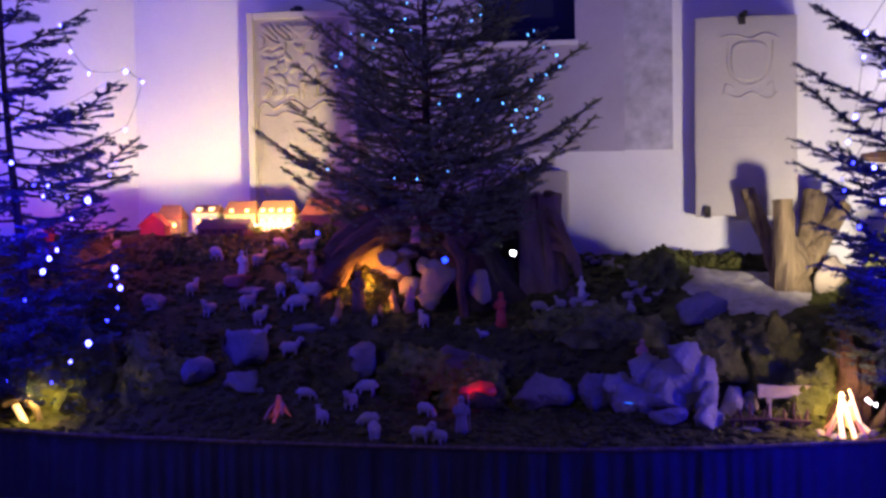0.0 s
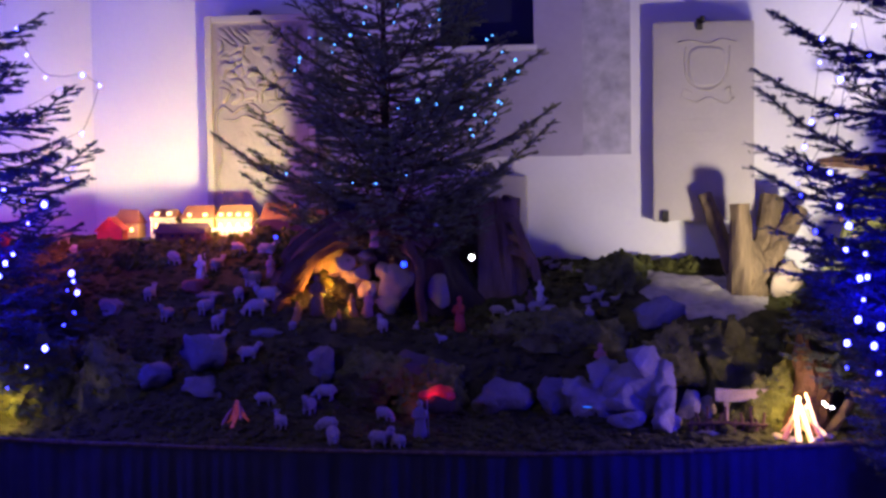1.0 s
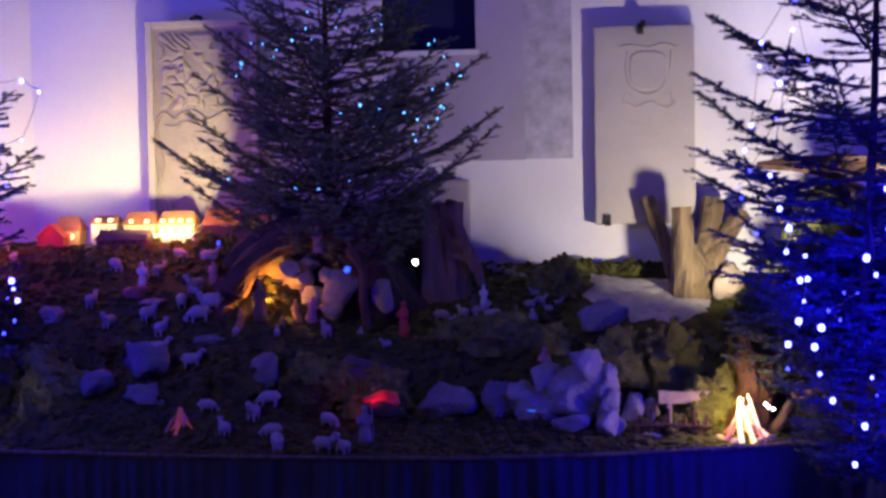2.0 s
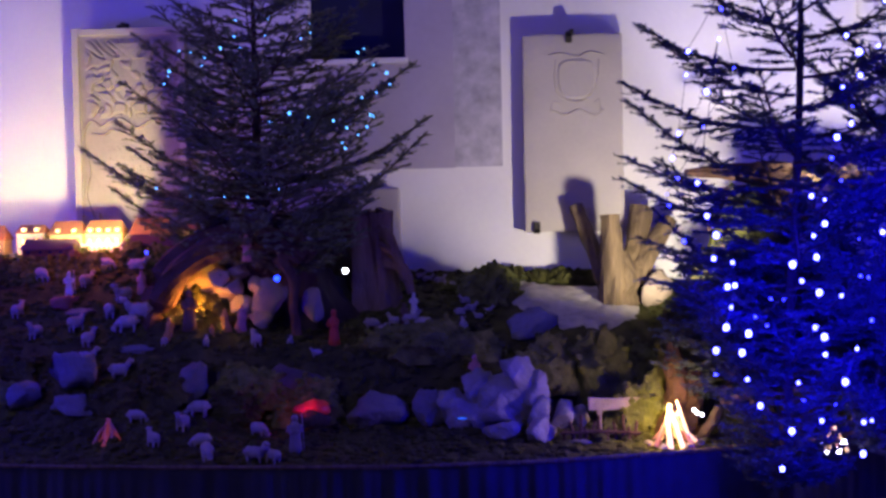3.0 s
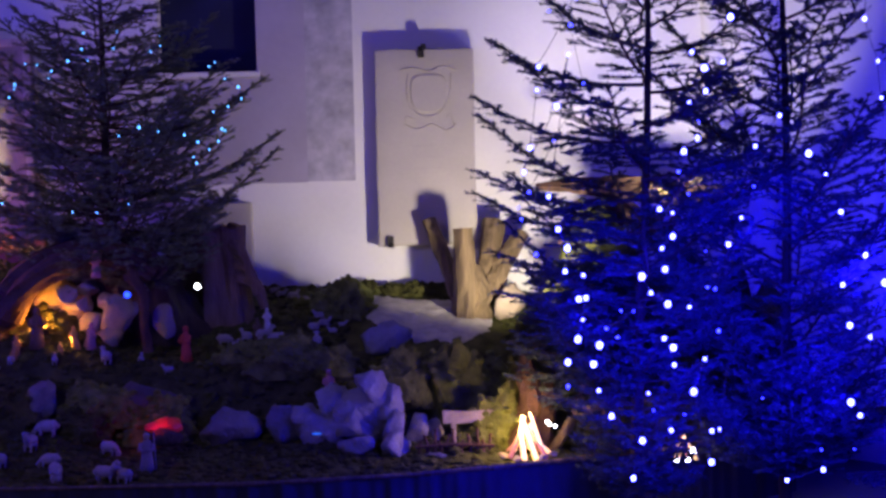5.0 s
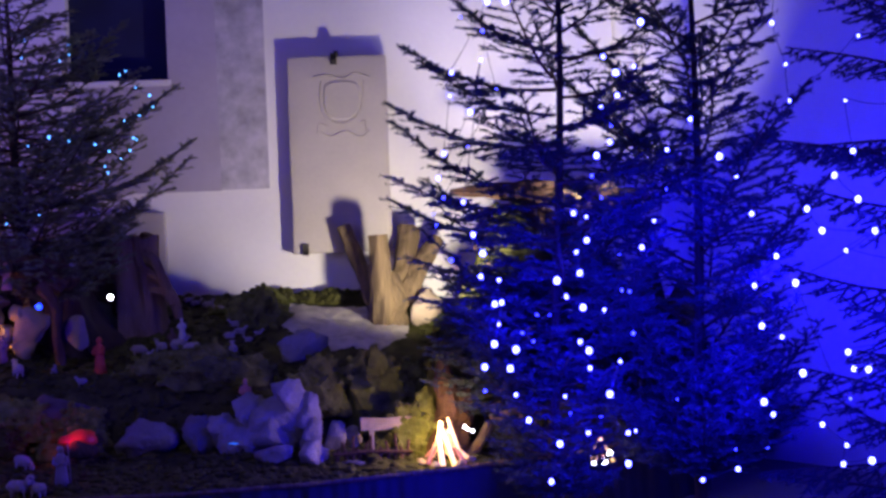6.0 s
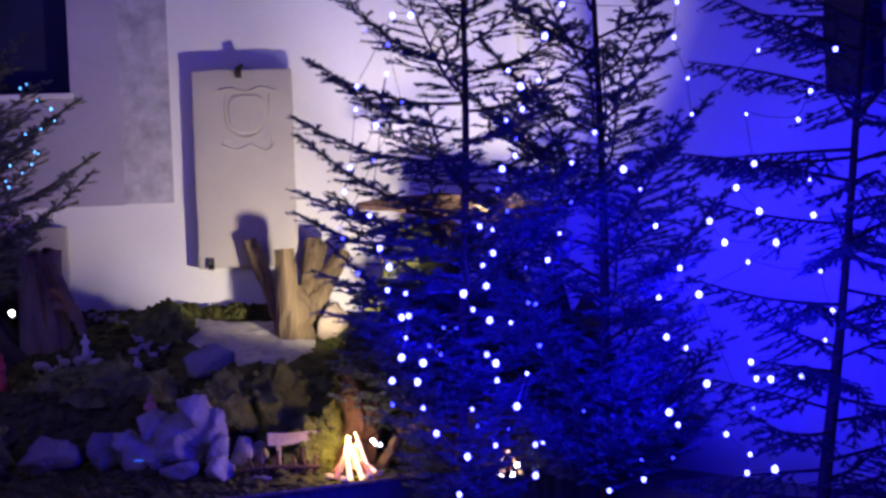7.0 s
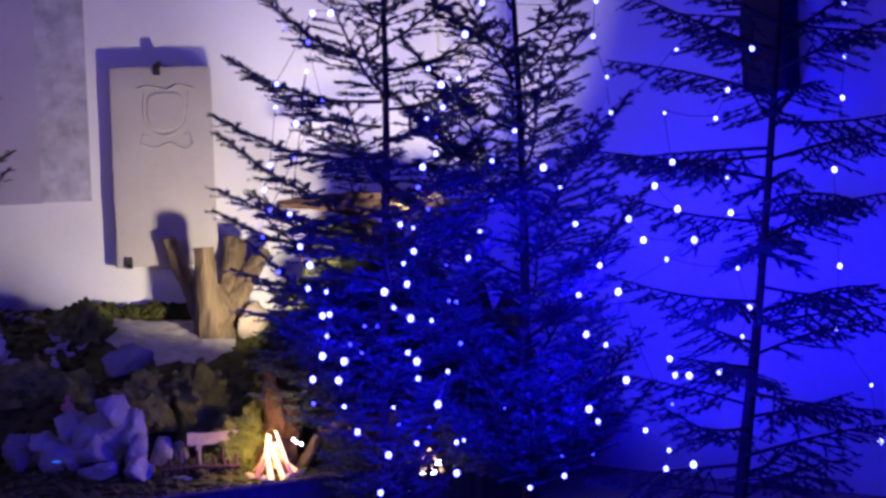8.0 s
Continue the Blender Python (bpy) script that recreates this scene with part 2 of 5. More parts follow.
ridge([(-0.15, RS, 2.10), (-0.13, RS, 2.17), (-0.08, RS, 2.15)], 0.006, SLAB, slab_r, "scroll_ornament", 20)
ridge([(0.16, RS, 2.11), (0.15, RS, 2.18), (0.12, RS, 2.16)], 0.006, SLAB, slab_r, "scroll_ornament", 20)
SH = bmesh.new()
ring = [SH.verts.new((0.012 + 0.118 * math.copysign(abs(math.cos(a)) ** 0.6, math.cos(a)), WALL_Y - 0.1145, 2.31 + 0.125 * math.copysign(abs(math.sin(a)) ** (0.45 if math.sin(a) > 0 else 1.0), math.sin(a)))) for a in np.linspace(0, 2 * math.pi, 40, endpoint=False)]
field = bmesh.ops.extrude_face_region(SH, geom=[SH.faces.new(ring)])
top_ring = [v for v in field["geom"] if isinstance(v, bmesh.types.BMVert)]
bmesh.ops.translate(SH, vec=(0, -0.008, 0), verts=top_ring)
bmesh.ops.scale(SH, vec=(0.9, 1, 0.9), space=pose(-0.012, 0, -2.31), verts=top_ring)
part("shield_field", SH, SLAB, slab_r)
ridge([(-0.15, RS, 2.13), (-0.06, RS, 2.09), (0.03, RS, 2.12), (0.12, RS, 2.08), (0.18, RS, 2.12)], 0.008, SLAB, slab_r, "leaf_ornament", 30, 0.3)
for i, (w, z) in enumerate(((0.17, 1.97), (0.14, 1.90), (0.18, 1.83))):
    block("inscription_bar", -w, w, z, z + 0.018, WALL_Y - 0.1165, WALL_Y - 0.112, SLAB, slab_r, 0.001)


def clamp(x, z, up):
    th = empty("iron_clamp", (x, WALL_Y, z), "dark iron clamp holding a stone slab to the wall", "clamp", "wall clamps")
    part("arm", slab_bm(-0.016, 0.016, -0.14, 0.02, -0.012, 0.012, 0.003), IRON, th)
    part("hook", slab_bm(-0.022, 0.018, -0.14, -0.12, -0.05 if up else -0.02, 0.02 if up else 0.05, 0.004), IRON, th)
    if up:
        part("wedge", slab_bm(0.0, 0.03, -0.13, -0.02, 0.008, 0.035, 0.004), IRON, th)


clamp(-0.03, 2.583, True)
clamp(-0.245, 1.375, False)
clamp(-2.86, 2.705, True)
LS = WALL_Y - 0.172
slab_l = wall_slab("carved_memorial_slab", -3.165, -2.44, 1.40, 2.70, SLAB_DARK, "carved stone memorial slab with coat of arms and scrolls", 0.10, back=0.07)
for x0, x1, z0, z1 in ((-3.165, -3.12, 1.40, 2.70), (-2.485, -2.44, 1.40, 2.70), (-3.12, -2.485, 2.655, 2.70)):
    block("raised_border", x0, x1, z0, z1, WALL_Y - 0.188, WALL_Y - 0.16, SLAB, slab_l, 0.006)


def relief(x0, x1, z0, z1, height, shape):
    """A carved field: a fine sheet whose depth follows a function of place."""
    nx, nz = 110, int(110 * (z1 - z0) / (x1 - x0))
    verts, faces = [], []
    for i in range(nz + 1):
        for j in range(nx + 1):
            u, v = j / nx, i / nz
            edge = min(1, 14 * min(u, 1 - u), 14 * min(v, 1 - v))
            verts.append((x0 + (x1 - x0) * u, LS + 0.004 - height * edge * shape(u, v), z0 + (z1 - z0) * v))
    for i in range(nz):
        for j in range(nx):
            a = i * (nx + 1) + j
            faces.append((a, a + 1, a + nx + 2, a + nx + 1))
    return verts, faces


def arms(u, v):
    """A shield with a charge in the middle and curling leaves on either side."""
    p, q = abs(u - 0.5) * 1.25, v
    w = 0.25 * (1 - 0.9 * step(0.62, 0.14, q) ** 2) if q < 0.74 else 0
    shield = step(w + 0.012, w - 0.012, p) * 0.55 if 0.12 < q < 0.74 else 0
    curl = noise.noise(Vector((p * 7.5 + 0.8 * math.sin(q * 11), q * 7.5, 4.2)))
    leaf = step(0.02, 0.20, abs(curl)) * (1 - shield)
    inner = step(0.05, 0.22, noise.noise(Vector((u * 9, q * 8, 8)))) * 0.5 * (shield > 0.3)
    crest = step(0.17, 0.12, math.hypot(p, q - 0.86)) * 0.7
    return max(leaf * 0.8 * step(0.66, 0.5, p), shield + inner, crest)


def worn_script(u, v):
    """Rows of worn cut letters."""
    row = (v * 7) % 1
    return 0.6 - 0.6 * step(0.25, 0.4, row) * step(0.85, 0.7, row) * step(0.0, 0.12, noise.noise(Vector((u * 30, int(v * 7) * 5.3, v * 20))))


mesh_object("carved_arms", *relief(-3.10, -2.50, 2.13, 2.64, 0.026, arms), SLAB_DARK, slab_l, "worn carved coat of arms with leaves", smooth=True)
mesh_object("worn_inscription", *relief(-2.98, -2.56, 1.52, 1.98, 0.008, worn_script), SLAB_DARK, slab_l, "rows of worn unreadable writing", smooth=True)
ridge([(-3.06, LS, 1.52), (-3.10, LS, 1.66), (-3.07, LS, 1.80), (-3.10, LS, 1.95), (-3.10, LS, 2.06), (-3.05, LS, 2.12), (-2.99, LS, 2.08), (-2.94, LS, 2.11), (-2.86, LS, 2.13), (-2.76, LS, 2.07), (-2.66, LS, 2.12), (-2.58, LS, 2.10), (-2.52, LS, 2.02)], 0.013, SLAB_DARK, slab_l, "scroll_frame", 90)
ridge([(-3.05, LS, 2.04), (-2.98, LS, 2.03), (-2.92, LS, 2.06), (-2.85, LS, 2.04), (-2.78, LS, 2.01)], 0.010, SLAB_DARK, slab_l, "scroll_fold", 40)
ridge([(-3.06, LS, 1.52), (-3.03, LS, 1.48), (-3.02, LS, 1.54)], 0.014, SLAB_DARK, slab_l, "scroll_end", 16)
low = wall_slab("low_stone_slab", -1.63, -1.112, 1.02, 1.655, SLAB, "plain grey stone slab leaning at the wall foot", 0.09)


# ---- board edge and cloth skirt of the crib table ----
def skirt():
    verts, faces = [], []
    n = 1500
    for i in range(n + 1):
        x = -5.2 + 7.2 * i / n
        fold = 0.009 * math.sin(x * 31 + 2.2 * math.sin(x * 7)) + 0.005 * math.sin(x * 83 + 3 * math.sin(x * 5))
        for z, k in ((0.352, 0.15), (0.33, 0.6), (0.2, 1.0), (0.0, 1.25)):
            verts.append((x, front(x) + fold * k - 0.004, z))
    for i in range(n):
        for j in range(3):
            a = i * 4 + j
            faces.append((a, a + 1, a + 5, a + 4))
    return verts, faces


CLOTH = material("skirt_cloth", (0.04, 0.04, 0.055), 0.9, vary=0.3, scale=5, fine=120, bump=0.3, depth=0.003)
crib = empty("crib_table_edge", (0, 0, 0), "curved table edge of the crib with a dark hanging pleated cloth", "table skirt")
sk = mesh_object("cloth_skirt", *skirt(), CLOTH, crib, "dark bluish cloth in vertical folds", smooth=True)
rim_path = [(x, front(x) - 0.005, 0.356 + 0.004 * noise.noise(Vector((x * 3, 0, 0)))) for x in np.linspace(-5.2, 2.0, 120)]
mesh_object("edge_batten", *tube(rim_path, [0.012] * 120, 6, 0.3), CUT_WOOD, crib, "thin wooden edge batten")

# ---- fir trees ----


def fir(name, base, top, profile, branches, seed, label, rise=22, density=1.0, thick=0.035, extra=(), needle=0.020, first=0.1, low=1.25, leaf=None, width=0.0032, droop=0.0):
    """A fir: tapering trunk and a crown of rising limbs with forked twigs set with needles.
    profile: limb length by height fraction; extra: limbs of their own (height, side angle, length, rise)."""
    rng = np.random.default_rng(seed)
    tree = empty(name, base, label, "fir tree" if name == "fir_tree" else "fir boughs", "fir trees" if name == "fir_tree" else "")
    top_v = Vector(top) - Vector(base)
    hgt = top_v.length
    path = [top_v * f + Vector((0.02 * math.sin(5 * f + seed), 0.02 * math.cos(4 * f), 0)) * (1 - f) * f * 4 for f in np.linspace(0, 1, 16)]
    mesh_object("trunk", *tube(path, list(np.linspace(thick, 0.006, 16)), 10, 0.15, seed), BARK, tree, "slender dark bark trunk", smooth=True)
    pos, hts, lens = [p[0] for p in profile], None, [p[1] for p in profile]
    limbs = []
    for i in range(branches):
        f = first + (0.985 - first) * ((i + rng.uniform(0.1, 0.9)) / branches) ** low
        limbs.append((f, i * 137.5 + rng.uniform(-25, 25), float(np.interp(f, pos, lens)) * rng.uniform(0.72, 1.08), rise + rng.normal(0, 6) + 25 * max(0, f - 0.75)))
    limbs += list(extra)
    tv, tf = [], []
    segs = []
    for f, az, L, up in limbs:
        a, e = radians(az), radians(up)
        start = top_v * f
        out = Vector((math.cos(a), math.sin(a), 0))
        pts = []
        for s in np.linspace(0, 1, 9):
            sag = -(0.10 if droop < 0.3 else 0.05 * math.sin(az)) * L * math.sin(math.pi * s) * (1 if f < 0.7 else 0.3)
            wob = 0.03 * L * math.sin(4 * s + az)
            side = Vector((-out.y, out.x, 0)) * wob
            pts.append(start + out * (L * s * math.cos(e)) + Vector((0, 0, L * s * math.sin(e) + sag)) + side)
        v, fc = tube(pts, list(np.linspace(0.004 + 0.008 * L, 0.0022, 9)), 5)
        o = len(tv)
        tv += v
        tf += [tuple(q + o for q in g) for g in fc]
        segs.append((pts[6], pts[8]))
        segs.append((pts[4], pts[6]))
        n = max(3, int(L * 24 * density))
        for k in range(n):
            s = 0.16 + 0.82 * (k + rng.uniform(0, 0.6)) / n
            i0 = min(int(s * 8), 7)
            p0 = pts[i0].lerp(pts[i0 + 1], s * 8 - i0)
            d = (pts[i0 + 1] - pts[i0]).normalized()
            lat = d.cross(Vector((0, 0, 1))).normalized() * (1 if k % 2 else -1)
            ang = radians(rng.uniform(38, 58))
            tl = (0.36 * L * (1 - s) + 0.07) * rng.uniform(0.7, 1.15)
            tdir = (d * math.cos(ang) + lat * math.sin(ang) + Vector((0, 0, rng.uniform(-0.22, 0.12) - droop))).normalized()
            p1 = p0 + tdir * tl
            segs.append((p0, p1))
            m = int(tl / 0.06)
            for q in range(m):
                u = (q + 0.7) / (m + 0.3)
                lat2 = tdir.cross(Vector((0, 0, 1))).normalized() * (1 if q % 2 else -1)
                sd = (tdir * 0.75 + lat2 * 0.65 + Vector((0, 0, rng.uniform(-0.2, 0.1)))).normalized()
                c0 = p0.lerp(p1, u)
                segs.append((c0, c0 + sd * (0.045 + 0.35 * tl * (1 - u)) * rng.uniform(0.7, 1.2)))
    a = np.array([s[0] for s in segs], float)
    b = np.array([s[1] for s in segs], float)
    ln = np.linalg.norm(b - a, axis=1)
    # thin twigs: three-sided slivers
    dirs = (b - a) / ln[:, None]
    w1 = np.cross(dirs, np.array([0.2, 0.1, 1.0]))
    w1 /= np.linalg.norm(w1, axis=1)[:, None]
    w2 = np.cross(dirs, w1)
    r = 0.0026
    base_v = np.array(tv, float).reshape(-1, 3)
    ring = np.stack([a + w1 * r, a + (-0.5 * w1 + 0.87 * w2) * r, a + (-0.5 * w1 - 0.87 * w2) * r, b], 1).reshape(-1, 3)
    o = len(base_v) + 4 * np.arange(len(a))
    twf = [(int(q), int(q + 1), int(q + 3)) for q in o] + [(int(q + 1), int(q + 2), int(q + 3)) for q in o] + [(int(q + 2), int(q), int(q + 3)) for q in o]
    mesh_object("branchwork", np.concatenate([base_v, ring]).tolist(), tf + twf, TWIG, tree, "bare brown limbs and twigs")
    # needles: slim three-cornered blades all round each twig
    gap = 0.0032 / density
    cnt = np.maximum(3, (ln / gap).astype(int))
    idx = np.repeat(np.arange(len(a)), cnt)
    if len(idx) > 260000:
        idx = np.sort(rng.choice(idx, 260000, replace=False))
    u = rng.uniform(0.0, 1.03, len(idx))
    p = a[idx] + (b - a)[idx] * u[:, None]
    phi = rng.uniform(0, 2 * np.pi, len(idx))
    outw = w1[idx] * np.cos(phi)[:, None] + w2[idx] * np.sin(phi)[:, None] * 0.75
    nd = outw * 0.8 + dirs[idx] * 0.62
    nd *= (needle * rng.uniform(0.75, 1.2, len(idx)))[:, None]
    wd = np.cross(dirs[idx], outw)
    wd *= width / np.linalg.norm(wd, axis=1)[:, None]
    tri = np.stack([p - wd, p + wd, p + nd], 1).reshape(-1, 3)
    me = bpy.data.meshes.new("needles")
    k = len(idx)
    me.vertices.add(3 * k)
    me.vertices.foreach_set("co", tri.ravel())
    me.loops.add(3 * k)
    me.loops.foreach_set("vertex_index", np.arange(3 * k))
    me.polygons.add(k)
    me.polygons.foreach_set("loop_start", np.arange(0, 3 * k, 3))
    me.update(calc_edges=True)
    me.materials.append(leaf or NEEDLE)
    cr = new("crown", me)
    cr.parent = tree
    tagged(cr, "dark green needles", kind="stuff")
    return tree


FIR_C = [(0.0, 0.55), (0.12, 0.80), (0.3, 1.0), (0.45, 0.92), (0.62, 0.72), (0.75, 0.5), (0.88, 0.24), (1, 0.05)]
FIR_A = [(0.0, 0.30), (0.14, 0.42), (0.26, 0.75), (0.36, 0.95), (0.5, 0.97), (0.7, 0.75), (0.85, 0.45), (1, 0.08)]
FIR_R = [(0.0, 0.75), (0.2, 0.95), (0.5, 0.95), (0.7, 0.72), (0.85, 0.42), (1, 0.08)]
fir("fir_tree", (-1.785, 9.02, 1.10), (-1.85, 9.0, 3.15), FIR_C, 96, 3, "green fir tree with small teal lights behind the crib cave", 25, low=1.5, extra=(
    (0.16, 0, 1.10, 30), (0.2, 180, 1.15, 22), (0.30, 2, 1.05, 20), (0.52, 176, 0.82, 30), (0.45, 4, 0.98, 22), (0.10, 184, 0.98, 24)), first=0.05, leaf=NEEDLE_LIT, needle=0.023)
fir("fir_tree", (0.99, 7.75, 0.0), (1.10, 7.75, 3.45), FIR_A, 100, 11, "dark fir tree with white and blue string lights on the camera side", 27, low=2.4, first=0.06, needle=0.024, extra=(
    (0.56, 182, 0.86, 16), (0.43, 178, 0.84, 15), (0.48, 192, 0.85, 10), (0.38, 172, 0.75, 8), (0.34, 186, 0.70, 4), (0.64, 176, 0.80, 18)))
fir("fir_tree", (1.77, 7.95, 0.0), (1.79, 7.95, 3.7), FIR_R, 76, 12, "dark fir tree with white and blue string lights on the camera side", 38, low=2.6, first=0.06, needle=0.026, width=0.004)
fir("fir_tree", (2.75, 7.55, 0.0), (3.17, 7.55, 3.4), [(0, 0.7), (0.3, 0.95), (0.6, 0.95), (0.8, 0.75), (1, 0.15)], 44, 13, "sparse dark fir tree before the blue wall", 8, density=0.9, first=0.04, low=1.25, needle=0.020, width=0.0042, droop=0.42, thick=0.034, extra=(
    (0.70, 178, 0.92, 24), (0.74, 165, 0.85, 34), (0.72, 5, 0.75, 28), (0.60, 2, 0.85, 4), (0.55, 183, 0.80, 2), (0.46, 0, 0.8, 8), (0.30, 0, 0.85, 6)))
fir("fir_tree", (-3.85, 8.0, 0.42), (-3.97, 8.0, 3.2), [(0, 0.55), (0.2, 0.62), (0.42, 0.62), (0.5, 0.48), (0.7, 0.42), (1, 0.1)], 100, 14, "dark fir tree with blue string lights at the crib's side", 10, low=2.1, density=1.0, first=0.06, needle=0.022, width=0.0042, droop=0.12, extra=(
    (0.55, -18, 0.80, 16), (0.48, -8, 0.62, 12), (0.70, 8, 0.50, 24), (0.43, -12, 0.85, 18), (0.62, -40, 0.6, 14)))
fir("fir_bough_heap", (0.86, 8.08, 0.36), (0.86, 8.10, 1.36), [(0, 0.36), (0.5, 0.48), (0.9, 0.42), (1, 0.1)], 90, 21, "heap of dark fir boughs beside the sand path", 0, density=1.2, thick=0.02, first=0.3, low=1.0)

# ---- shapes for small things ----


def ico(level):
    bm = bmesh.new()
    bmesh.ops.create_icosphere(bm, subdivisions=level, radius=1)
    v = np.array([p.co for p in bm.verts])
    f = np.array([[q.index for q in p.verts] for p in bm.faces])
    bm.free()
    return v, f


ICO1, ICO2, ICO3 = ico(1), ico(2), ico(3)


class Shape:
    """Collects closed forms into one mesh."""

    def __init__(self):
        self.v, self.f = [], []

    def add(self, verts, faces):
        o = len(self.v)
        self.v += [tuple(p) for p in verts]
        self.f += [tuple(int(q) + o for q in g) for g in faces]
        return self

    def ball(self, centre, radii, turn=(0, 0, 0), level=ICO2):
        m = pose(*centre, *turn) @ Matrix.Diagonal((*radii, 1))
        return self.add([m @ Vector(p) for p in level[0]], level[1])

    def bar(self, points, radii, sides=7, flat=1.0):
        return self.add(*tube(points, radii, sides, flat=flat))

    def make(self, name, mat, parent=None, label="", smooth=True):
        return mesh_object(name, self.v, self.f, mat, parent, label, smooth)


def ground_at(x, y, lift=0.0):
    return (x, y, hill(x, y) + lift)


def rock_mesh(name, size, seed, mat, parent=None, cuts=12, level=ICO3, rough=0.15):
    """A broken stone: a ball cut by flat planes and roughened; its base at z = 0."""
    rng = np.random.default_rng(seed)
    v = level[0].copy()
    for _ in range(cuts):
        n = rng.normal(size=3)
        n /= np.linalg.norm(n)
        over = np.maximum(0, v @ n - rng.uniform(0.38, 0.74))
        v -= over[:, None] * n * 0.93
    v = np.array([Vector(p) * (1 + rough * noise.noise(Vector(p) * 2.3 + Vector((seed, 0, 0))) + 0.6 * rough * noise.noise(Vector(p) * 5 + Vector((0, seed, 0))) + 0.3 * rough * noise.noise(Vector(p) * 13)) for p in v])
    lo, hi = v.min(0), v.max(0)
    v = (v - (lo + hi) / 2) / (hi - lo) * np.array(size)
    v[:, 2] += size[2] / 2
    return mesh_object(name, v, level[1], mat, parent, smooth=True)


def rock(place, size, seed, mat, label, turn=0, tilt=0, sink=0.02, name="rock", lift=None, cuts=9, rough=0.3):
    ob = rock_mesh(name, size, seed, mat, cuts=cuts, rough=rough)
    z = hill(place[0], place[1]) - sink if lift is None else lift
    ob.matrix_world = pose(place[0], place[1], z, tilt, 0, turn)
    return tagged(ob, label, "rock", "rocks of the crib")


# ---- rocks on the mossy ground ----
GREY = "pale grey limestone rock lying in the moss"
for x, y, w, d, h, s, t in (
        (-2.71, 8.25, 0.27, 0.20, 0.25, 1, 10), (-2.95, 8.13, 0.20, 0.16, 0.17, 2, 40), (-2.66, 8.06, 0.25, 0.18, 0.13, 3, -10),
        (-2.05, 8.24, 0.16, 0.12, 0.22, 4, 20), (-2.42, 8.50, 0.19, 0.12, 0.06, 5, 12), (-1.06, 8.22, 0.34, 0.22, 0.21, 6, 5),
        (-0.80, 8.24, 0.18, 0.15, 0.22, 7, 30), (-3.42, 8.73, 0.16, 0.12, 0.10, 18, 0), (-0.26, 8.52, 0.09, 0.07, 0.07, 19, 0), (-0.06, 8.56, 0.08, 0.06, 0.07, 20, 0)):
    rock((x, y), (w, d, h), s, STONE, GREY, t)
for x, y, z, w, d, h, s, t, q in (
        (-0.38, 8.24, 0.36, 0.40, 0.24, 0.36, 27, 15, 6), (-0.56, 8.20, 0.38, 0.30, 0.20, 0.20, 28, -8, 0), (-0.66, 8.26, 0.42, 0.22, 0.20, 0.20, 8, 20, 12), (-0.52, 8.24, 0.46, 0.20, 0.18, 0.26, 9, -15, 8), (-0.42, 8.16, 0.38, 0.24, 0.20, 0.24, 23, 35, 0),
        (-0.36, 8.22, 0.58, 0.25, 0.18, 0.22, 24, 60, 25), (-0.24, 8.16, 0.52, 0.17, 0.14, 0.20, 25, -30, -12), (-0.40, 8.00, 0.35, 0.20, 0.14, 0.13, 10, 5, 0),
        (-0.22, 7.98, 0.35, 0.22, 0.14, 0.15, 26, 70, 10), (-0.20, 8.07, 0.40, 0.13, 0.12, 0.20, 11, 20, -10), (-0.10, 8.20, 0.38, 0.14, 0.12, 0.18, 21, 0, 0), (0.0, 8.22, 0.38, 0.10, 0.10, 0.15, 22, 0, 0)):
    rock((x, y), (w, d, h), s, STONE_PALE, "rugged white limestone lit by blue light", t, q, lift=z, rough=0.24, cuts=9)
rock((-0.26, 8.93), (0.30, 0.15, 0.20), 127, STONE_PALE, "white angular limestone beside the sand path", -12, 6, sink=0.0)
rock((-0.31, 8.52), (0.14, 0.11, 0.13), 13, STONE, GREY, 30)
rock((-0.19, 8.62), (0.075, 0.06, 0.09), 14, STONE_PALE, "small white stone on a moss cushion", 0, lift=0.74)
rock((0.47, 9.52), (0.22, 0.14, 0.24), 118, STONE_WARM, "pale yellowish stone beside the split stump", 25)
rock((-1.46, 9.38), (0.24, 0.16, 0.20), 16, STONE, "grey stone before the hollow stump", 10)
rock((0.01, 7.95), (0.16, 0.10, 0.03), 17, STONE, "flat white stone at the table edge", 0)
for x, s in ((-0.96, 30), (-0.70, 31), (-0.42, 32)):
    rock((x, front(x) + 0.07), (0.035, 0.03, 0.02), s, STONE, "small white pebble at the table edge", 0, cuts=5)


# ---- sand path and moss mounds ----
def sand_patch():
    verts, faces, n = [], [], 26
    for i in range(n + 1):
        v = i / n
        y = 9.02 + 0.81 * v
        x0 = -0.12 - 0.34 * step(0.0, 0.55, v) + 0.02 * math.sin(9 * v)
        x1 = 0.17 + 0.16 * step(0.0, 0.5, v) + 0.07 * math.sin(3 * v) - 0.25 * step(0.75, 1, v)
        for j in range(n + 1):
            x = x0 + (x1 - x0) * j / n
            e = min(j, n - j, i, n - i) / 4
            verts.append((x, y, hill(x, y) + 0.022 * min(1, e) - 0.006 + 0.006 * noise.noise(Vector((x * 22, y * 22, 1)))))
    for i in range(n):
        for j in range(n):
            a = i * (n + 1) + j
            faces.append((a, a + 1, a + n + 2, a + n + 1))
    return verts, faces


tagged(mesh_object("sand_path", *sand_patch(), SAND, smooth=True), "pale trodden sand path climbing to the stump", "path", kind="structure")
# Lighter, yellower copy of MOSS; lamp light on the mounds is in the colour.
MOSS_LIT = material("lit_moss", (0.09, 0.115, 0.028), 0.95, vary=0.6, scale=14, fine=70, bump=0.9, tint=(0.14, 0.15, 0.04), spec=0.1)


